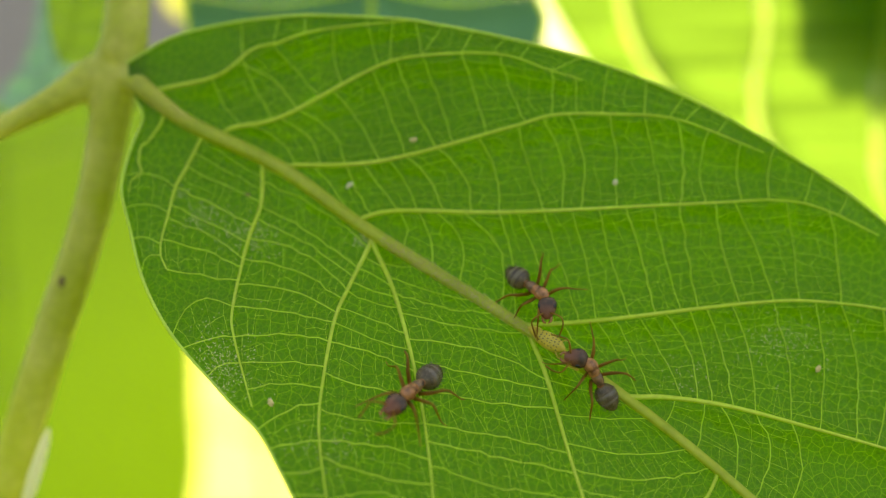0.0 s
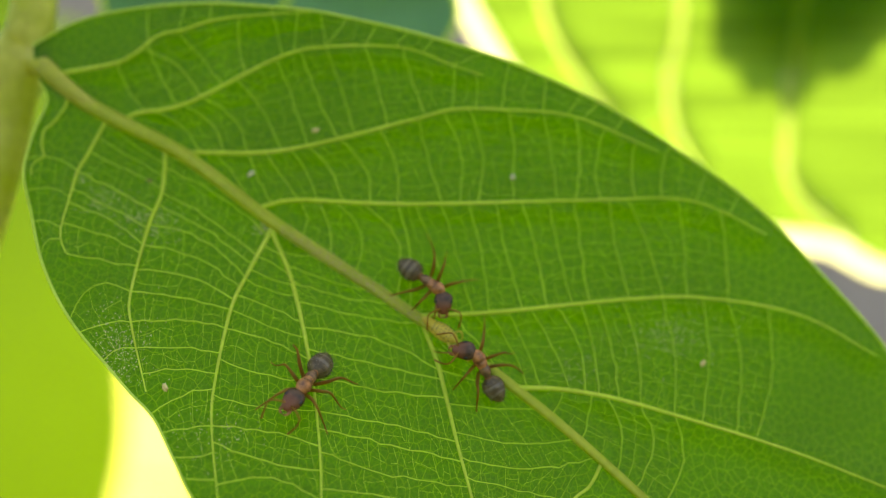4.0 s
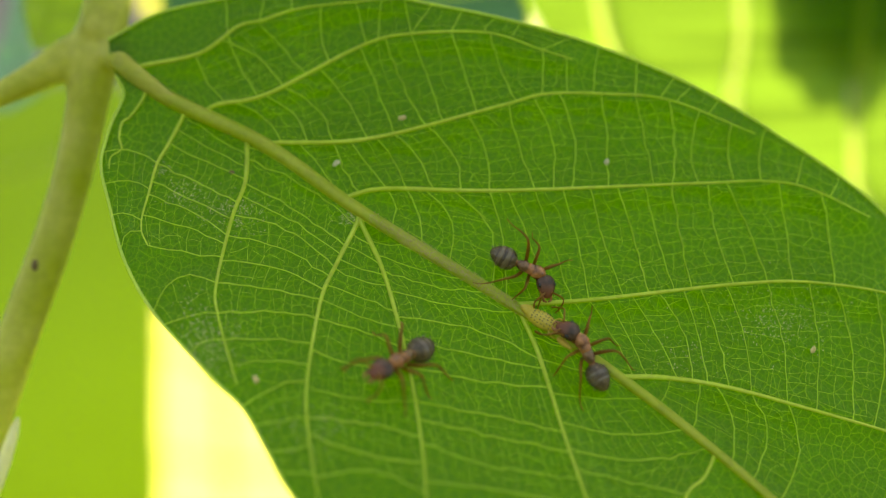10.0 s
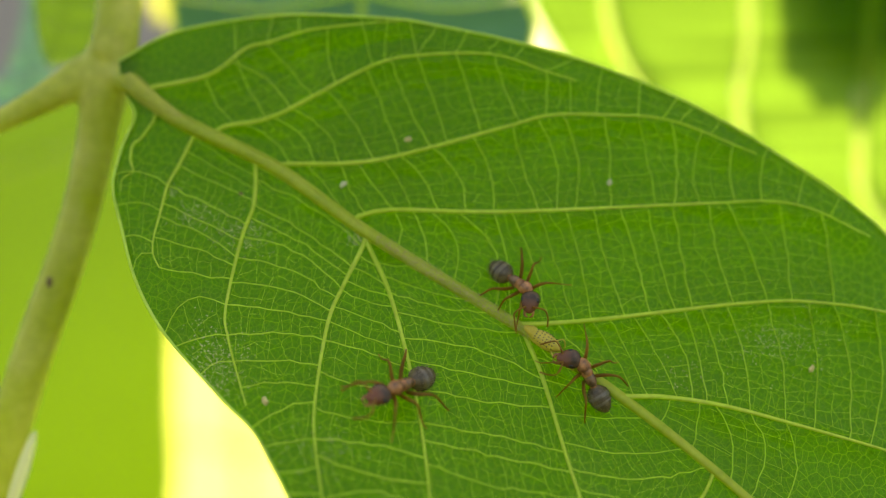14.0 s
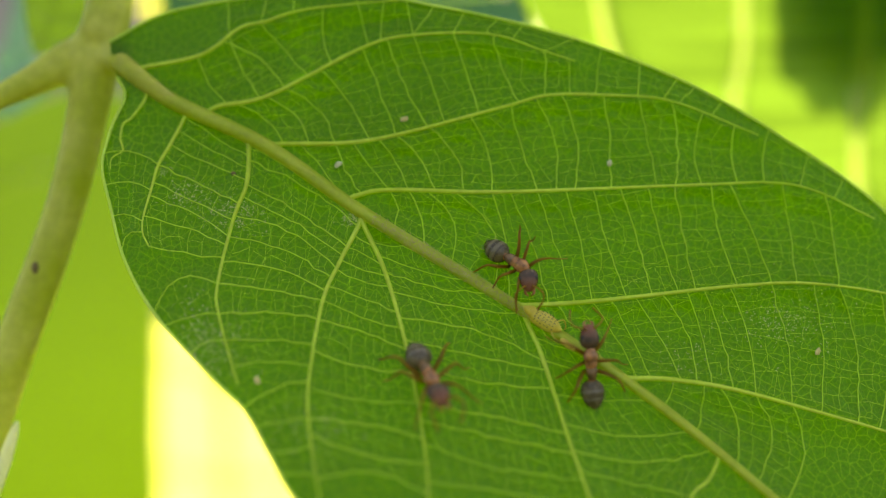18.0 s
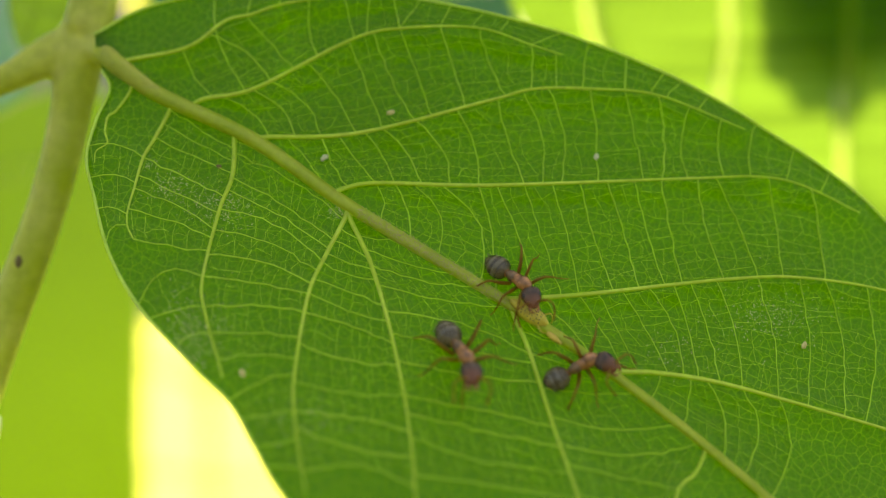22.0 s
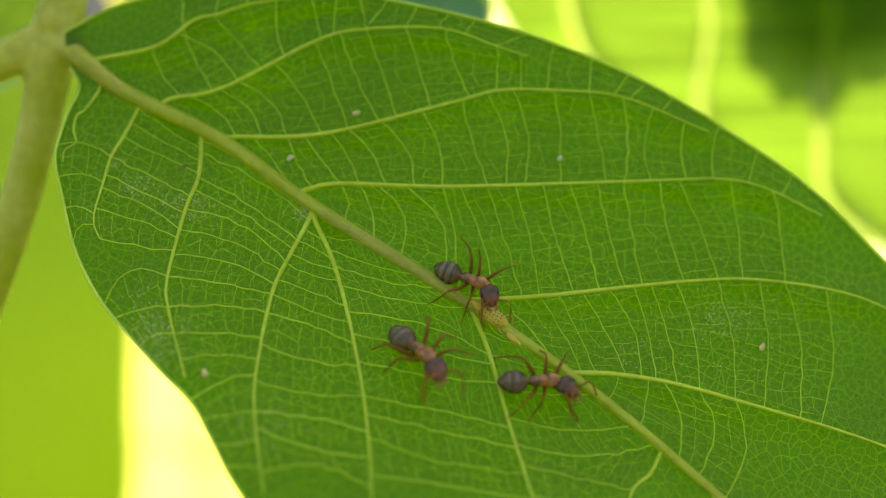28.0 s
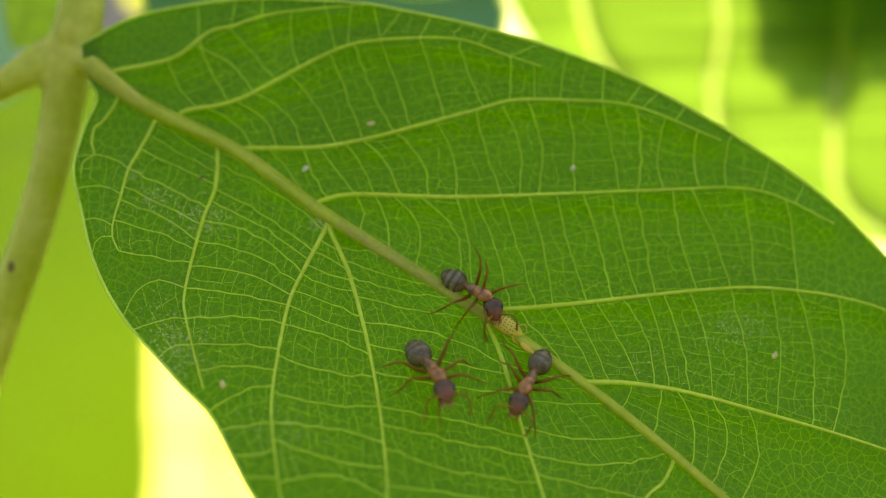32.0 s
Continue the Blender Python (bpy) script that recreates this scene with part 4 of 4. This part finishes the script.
speck("brown_speck", "tiny tan fleck on the leaf", 27.85, -8.52, 0.28, SCURF, 6)


def scurf():
    """Fine dry flakes along the midrib and in a few patches of the blade."""
    rng = np.random.default_rng(9)
    verts, faces = [], []

    def flake(x, z, r, lift):
        k = len(verts)
        p = on_surface(x, z, lift)
        for a in sorted(rng.uniform(0, 2 * math.pi, 4)):
            q = on_surface(x + r * math.cos(a), z + r * math.sin(a), lift + rng.uniform(-0.04, 0.05))
            verts.append(tuple(q * MM))
        verts.append(tuple((p + (0, -0.05, 0)) * MM))
        faces.extend([(k, k + 1, k + 4), (k + 1, k + 2, k + 4), (k + 2, k + 3, k + 4), (k + 3, k, k + 4)])

    line = spline([(-16.3, 8.3), (-8.5, 2.8), (3.5, -4.7), (12.9, -11.2)], 440)[130:330]
    for _ in range(1900):
        p = line[min(199, int(rng.beta(1.3, 1.6) * 200))]
        o = min(0.58, max(-0.58, rng.normal(0.04, 0.28)))
        flake(p[0] + 0.55 * o, p[1] + 0.83 * o, rng.uniform(0.02, 0.065), 0.62 * (1 - (o / 0.6) ** 2) + rng.uniform(-0.05, 0.03))
    dry = (list(verts), list(faces))
    margin_z, margin_x = (-18, -14.6, -11.5, -8.9, -3.5, 3.2, 11.2), (-12.9, -15.2, -17.2, -20.8, -25.5, -28.6, -29.6)
    verts.clear()
    faces.clear()
    for x, z, w, h, n in ((-18.6, 2.6, 1.3, 0.8, 260), (-19.6, -7.6, 1.3, 1.6, 420), (-22.3, 4.2, 1.0, 0.6, 120), (-11.5, -13.5, 1.6, 1.0, 120),
                          (25.0, -6.3, 2.4, 1.2, 260), (-9.2, 2.3, 0.5, 0.4, 140), (-24.6, 6.4, 0.3, 0.3, 40), (17.0, -9.0, 1.5, 1.0, 70)):
        for _ in range(int(1.4 * n)):
            u, v = x + rng.normal(0, w), z + rng.normal(0, h)
            if u > np.interp(v, margin_z, margin_x) + 0.5:
                flake(u, v, rng.uniform(0.025, 0.08), -0.12)
    for name, (v, f), skin, label in (("scurf", dry, SCURF, "dry tan scurf along the midrib"), ("pale_flakes", (verts, faces), FLAKES, "fine pale flakes in patches on the leaf")):
        me = bpy.data.meshes.new(name)
        me.from_pydata(v, [], f)
        me.materials.append(skin)
        tagged(new(name, me), label, "scurf", kind="stuff")


scurf()


# ---- what moves ----
def swing(legs, times, reach, seed):
    """Small steps of each leg about its root."""
    rng = random.Random(seed)
    for i, leg in enumerate(legs):
        rest = leg.matrix_basis.copy()
        rows = []
        for t, k in times:
            rows.append((t, rest @ pose(0, 0, 0, rng.uniform(-4, 4) * k, 0, rng.uniform(-reach, reach) * k)))
        walk(leg, rows)


def nod(head, turns, seed):
    """The head turned to a side, in degrees, time by time, with small nods."""
    rng = random.Random(seed)
    rest = head.matrix_basis.copy()
    walk(head, [(t, rest @ pose(0, 0, 0, 0, rng.uniform(-4, 4), turn)) for t, turn in turns])
    for feeler in [c for c in head.children if c.name.startswith("antenna")]:
        still = feeler.matrix_basis.copy()
        walk(feeler, [(0.5 * i, still @ pose(0, 0, 0, rng.uniform(-12, 12), rng.uniform(-10, 10), rng.uniform(-16, 16))) for i in range(65)])


def motions():
    walk(ant_a, [
        (0, on_leaf(4.98, -2.29, -42, 20)),
        (1, on_leaf(4.82, -2.27, -32, 1)),
        (2, on_leaf(4.85, -2.26, -35, 15)),
        (3, on_leaf(4.76, -2.26, -38, 4)),
        (6, on_leaf(4.77, -2.31, -32, 2)),
        (7, on_leaf(4.69, -2.26, -31, -8)),
        (8, on_leaf(4.78, -2.42, -34, -7)),
        (9, on_leaf(4.69, -1.98, -31, -7)),
        (10, on_leaf(4.62, -2.08, -25, -10)),
        (11, on_leaf(4.66, -2.12, -24, -10)),
        (12, on_leaf(4.26, -2.19, -35, 3)),
        (13, on_leaf(4.23, -2.22, -35, 12)),
        (14, on_leaf(4.03, -1.87, -42, 19)),
        (14.5, on_leaf(4.04, -1.80, -41, 20)),
        (16.5, on_leaf(3.79, -1.89, -40, 19)),
        (17, on_leaf(3.87, -1.82, -40, 19)),
        (18, on_leaf(3.80, -1.76, -42, 19)),
        (18.5, on_leaf(4.88, -3.58, -44, 15)),
        (19, on_leaf(4.81, -3.67, -47, 13)),
        (19.5, on_leaf(4.88, -3.70, -44, 12)),
        (20, on_leaf(4.89, -3.67, -44, 14)),
        (20.5, on_leaf(4.88, -3.62, -42, 16)),
        (21, on_leaf(4.88, -3.71, -42, 14)),
        (21.5, on_leaf(4.91, -3.44, -43, 16)),
        (22, on_leaf(4.86, -3.64, -43, 16)),
        (22.5, on_leaf(4.92, -3.60, -45, 20)),
        (23, on_leaf(4.81, -3.55, -44, 18)),
        (23.5, on_leaf(5.19, -4.62, -42, 18)),
        (24, on_leaf(5.21, -4.75, -44, 20)),
        (24.5, on_leaf(5.14, -4.67, -40, 16)),
        (26.5, on_leaf(4.30, -3.42, -26, 9)),
        (27, on_leaf(4.35, -3.50, -22, 7)),
        (27.5, on_leaf(4.26, -3.41, -23, 11)),
        (28, on_leaf(4.29, -3.51, -24, 8)),
        (28.5, on_leaf(4.43, -3.52, -22, 9)),
        (29, on_leaf(4.43, -3.45, -21, 9)),
        (29.4, on_leaf(4.45, -3.06, -20, 10)),
        (29.7, on_leaf(3.93, -4.61, -54, 22)),
        (30, on_leaf(4.22, -4.92, -57, 22)),
        (30.3, on_leaf(3.98, -4.92, -55, 22)),
        (30.6, on_leaf(4.70, -4.18, -51, 22)),
        (31, on_leaf(4.05, -4.17, -39, 18)),
        (31.4, on_leaf(3.11, -3.45, -31, 13)),
        (31.7, on_leaf(3.52, -3.67, -31, 13)),
        (32, on_leaf(3.48, -3.58, -31, 5)),
    ])
    walk(ant_b, [
        (0, on_leaf(9.31, -8.86, 126, 15)),
        (1, on_leaf(9.01, -9.10, 130, 13)),
        (2, on_leaf(9.25, -9.06, 127, 11)),
        (3, on_leaf(9.11, -8.93, 126, 11)),
        (6, on_leaf(9.10, -9.20, 122, 13)),
        (7, on_leaf(9.06, -9.30, 122, 5)),
        (8, on_leaf(9.13, -9.21, 121, 10)),
        (9, on_leaf(9.62, -8.76, 107, 9)),
        (10, on_leaf(9.22, -8.94, 118, 2)),
        (11, on_leaf(9.23, -8.98, 121, 6)),
        (12, on_leaf(9.04, -9.10, 122, 5)),
        (13, on_leaf(9.03, -9.01, 125, 7)),
        (14, on_leaf(9.10, -9.02, 124, 12)),
        (14.5, on_leaf(9.15, -8.84, 129, 6)),
        (16.5, on_leaf(9.27, -9.58, 100, 22)),
        (17, on_leaf(9.11, -9.67, 104, 22)),
        (18, on_leaf(9.15, -9.69, 101, 22)),
        (18.5, on_leaf(8.94, -9.57, 100, 22)),
        (19, on_leaf(8.90, -9.68, 96, 22)),
        (19.5, on_leaf(9.36, -10.06, 58, 22)),
        (20, on_leaf(9.82, -10.06, 38, 22)),
        (20.5, on_leaf(9.46, -10.24, 21, 22)),
        (21, on_leaf(9.50, -10.19, 23, 18)),
        (21.5, on_leaf(9.60, -10.26, 19, 17)),
        (22, on_leaf(9.51, -10.29, 21, 19)),
        (22.5, on_leaf(9.58, -10.32, 18, 22)),
        (23, on_leaf(9.67, -10.21, 18, 14)),
        (23.5, on_leaf(8.48, -11.22, 98, 22)),
        (24, on_leaf(8.71, -11.34, 98, 22)),
        (24.5, on_leaf(8.83, -11.36, 96, 22)),
        (26.5, on_leaf(9.56, -11.12, 23, 22)),
        (27, on_leaf(9.52, -11.03, 26, 22)),
        (27.5, on_leaf(9.35, -11.45, -3, 3)),
        (28, on_leaf(9.36, -11.39, -3, 3)),
        (28.5, on_leaf(9.40, -11.25, -5, 1)),
        (29, on_leaf(8.84, -10.96, -14, -1)),
        (29.4, on_leaf(8.15, -10.46, -31, 8)),
        (29.7, on_leaf(7.97, -10.56, -41, 13)),
        (30, on_leaf(8.37, -10.83, -52, 15)),
        (30.3, on_leaf(8.29, -10.69, -74, 9)),
        (30.6, on_leaf(8.12, -9.98, -96, 8)),
        (31, on_leaf(7.90, -10.40, -104, 4)),
        (31.4, on_leaf(7.27, -10.17, -132, 1)),
        (31.7, on_leaf(7.29, -10.18, -144, 2)),
        (32, on_leaf(7.57, -10.55, -124, 1)),
    ])
    walk(ant_c, [
        (0, on_leaf(-4.95, -9.88, -136, 15)),
        (1, on_leaf(-5.20, -10.19, -130, 16)),
        (2, on_leaf(-5.15, -10.46, -125, 16)),
        (3, on_leaf(-4.81, -10.47, -118, 15)),
        (6, on_leaf(-4.75, -9.46, -135, 15)),
        (7, on_leaf(-4.99, -9.56, -137, 15)),
        (8, on_leaf(-5.23, -9.53, -139, 15)),
        (9, on_leaf(-5.63, -9.62, -138, 16)),
        (10, on_leaf(-5.06, -9.36, -143, 15)),
        (11, on_leaf(-4.78, -9.28, -137, 15)),
        (12, on_leaf(-5.14, -9.46, -138, 15)),
        (13, on_leaf(-5.56, -9.59, -143, 16)),
        (14, on_leaf(-5.54, -9.74, -150, 16)),
        (14.5, on_leaf(-4.79, -9.76, -115, 15)),
        (16.5, on_leaf(-3.28, -10.38, -72, 15)),
        (17, on_leaf(-3.32, -10.32, -70, 15)),
        (18, on_leaf(-3.26, -10.44, -70, 15)),
        (18.5, on_leaf(0.40, -10.28, -17, -8)),
        (19, on_leaf(0.23, -10.39, -18, -8)),
        (19.5, on_leaf(1.71, -10.10, -4, -3)),
        (20, on_leaf(1.72, -9.97, -0, -2)),
        (20.5, on_leaf(1.20, -10.01, -31, 3)),
        (21, on_leaf(0.90, -9.91, -40, 10)),
        (21.5, on_leaf(0.34, -9.35, -63, 13)),
        (22, on_leaf(0.27, -9.32, -64, 12)),
        (22.5, on_leaf(0.54, -9.54, -54, 13)),
        (23, on_leaf(0.91, -9.60, -28, -1)),
        (23.5, on_leaf(1.42, -9.34, -14, -5)),
        (24, on_leaf(0.99, -9.42, -22, 1)),
        (24.5, on_leaf(0.98, -9.46, -21, -1)),
        (26.5, on_leaf(0.61, -9.28, -40, 18)),
        (27, on_leaf(0.37, -9.08, -46, 17)),
        (27.5, on_leaf(0.31, -9.18, -44, 17)),
        (28, on_leaf(0.30, -9.23, -48, 16)),
        (28.5, on_leaf(0.48, -9.30, -54, 15)),
        (29, on_leaf(0.48, -9.49, -52, 15)),
        (29.4, on_leaf(0.88, -8.96, -23, 8)),
        (29.7, on_leaf(1.04, -8.85, -12, -0)),
        (30, on_leaf(1.12, -9.19, -14, -5)),
        (30.3, on_leaf(1.00, -9.23, -23, -8)),
        (30.6, on_leaf(0.92, -9.04, -37, 5)),
        (31, on_leaf(0.31, -9.64, -50, 13)),
        (31.4, on_leaf(-0.13, -9.78, -60, 14)),
        (31.7, on_leaf(-0.02, -9.86, -62, 13)),
        (32, on_leaf(0.06, -9.81, -58, 14)),
    ])
    swing(legs_a, [(0, 0.2), (9, 0.4), (10, 0.5), (12, 0.5), (14, 0.4), (18, 0.4), (18.5, 1), (23, 0.8), (23.5, 1), (26.5, 1), (29.4, 0.6), (29.7, 1), (30.3, 1), (31, 1), (32, 0.6)], 14, 1)
    swing(legs_b, [(0, 0.2), (9, 0.4), (14.5, 0.4), (16.5, 1), (19, 0.6), (20, 1), (20.5, 1), (23, 0.7), (23.5, 1), (26.5, 1), (27.5, 1), (29, 0.8), (29.7, 1), (30.3, 1), (31, 1), (32, 0.7)], 16, 2)
    swing(legs_c, [(0, 0.2), (6, 0.4), (14, 0.3), (14.5, 0.8), (16.5, 1), (18, 0.8), (18.5, 1), (20, 0.8), (21, 1), (22, 1), (23.5, 1), (26.5, 1), (29, 0.8), (29.7, 1), (30.6, 1), (32, 0.8)], 16, 3)
    nod(head_a, [(0, -50), (3, -53), (6, -57), (8, -48), (10, -58), (14, -55), (17, -57), (19, -34), (20.5, -37), (22, -38), (24, -33), (27, -57), (28, -55), (30, -42), (31, -33), (32, -46)], 4)
    nod(head_b, [(0, 52), (3, 60), (6, 51), (8, 55), (10, 40), (14, 58), (17, -10), (19, 0), (20.5, -60), (22, -65), (24, 0), (27, -65), (28, -45), (30, -35), (31, -32), (32, 10)], 5)
    nod(head_c, [(0, 0), (9, -6), (14, -4), (18, 0), (19, -30), (20.5, -40), (22, -25), (24, -40), (27, -30), (28, -25), (30, -45), (31, -22), (32, -22)], 6)


motions()
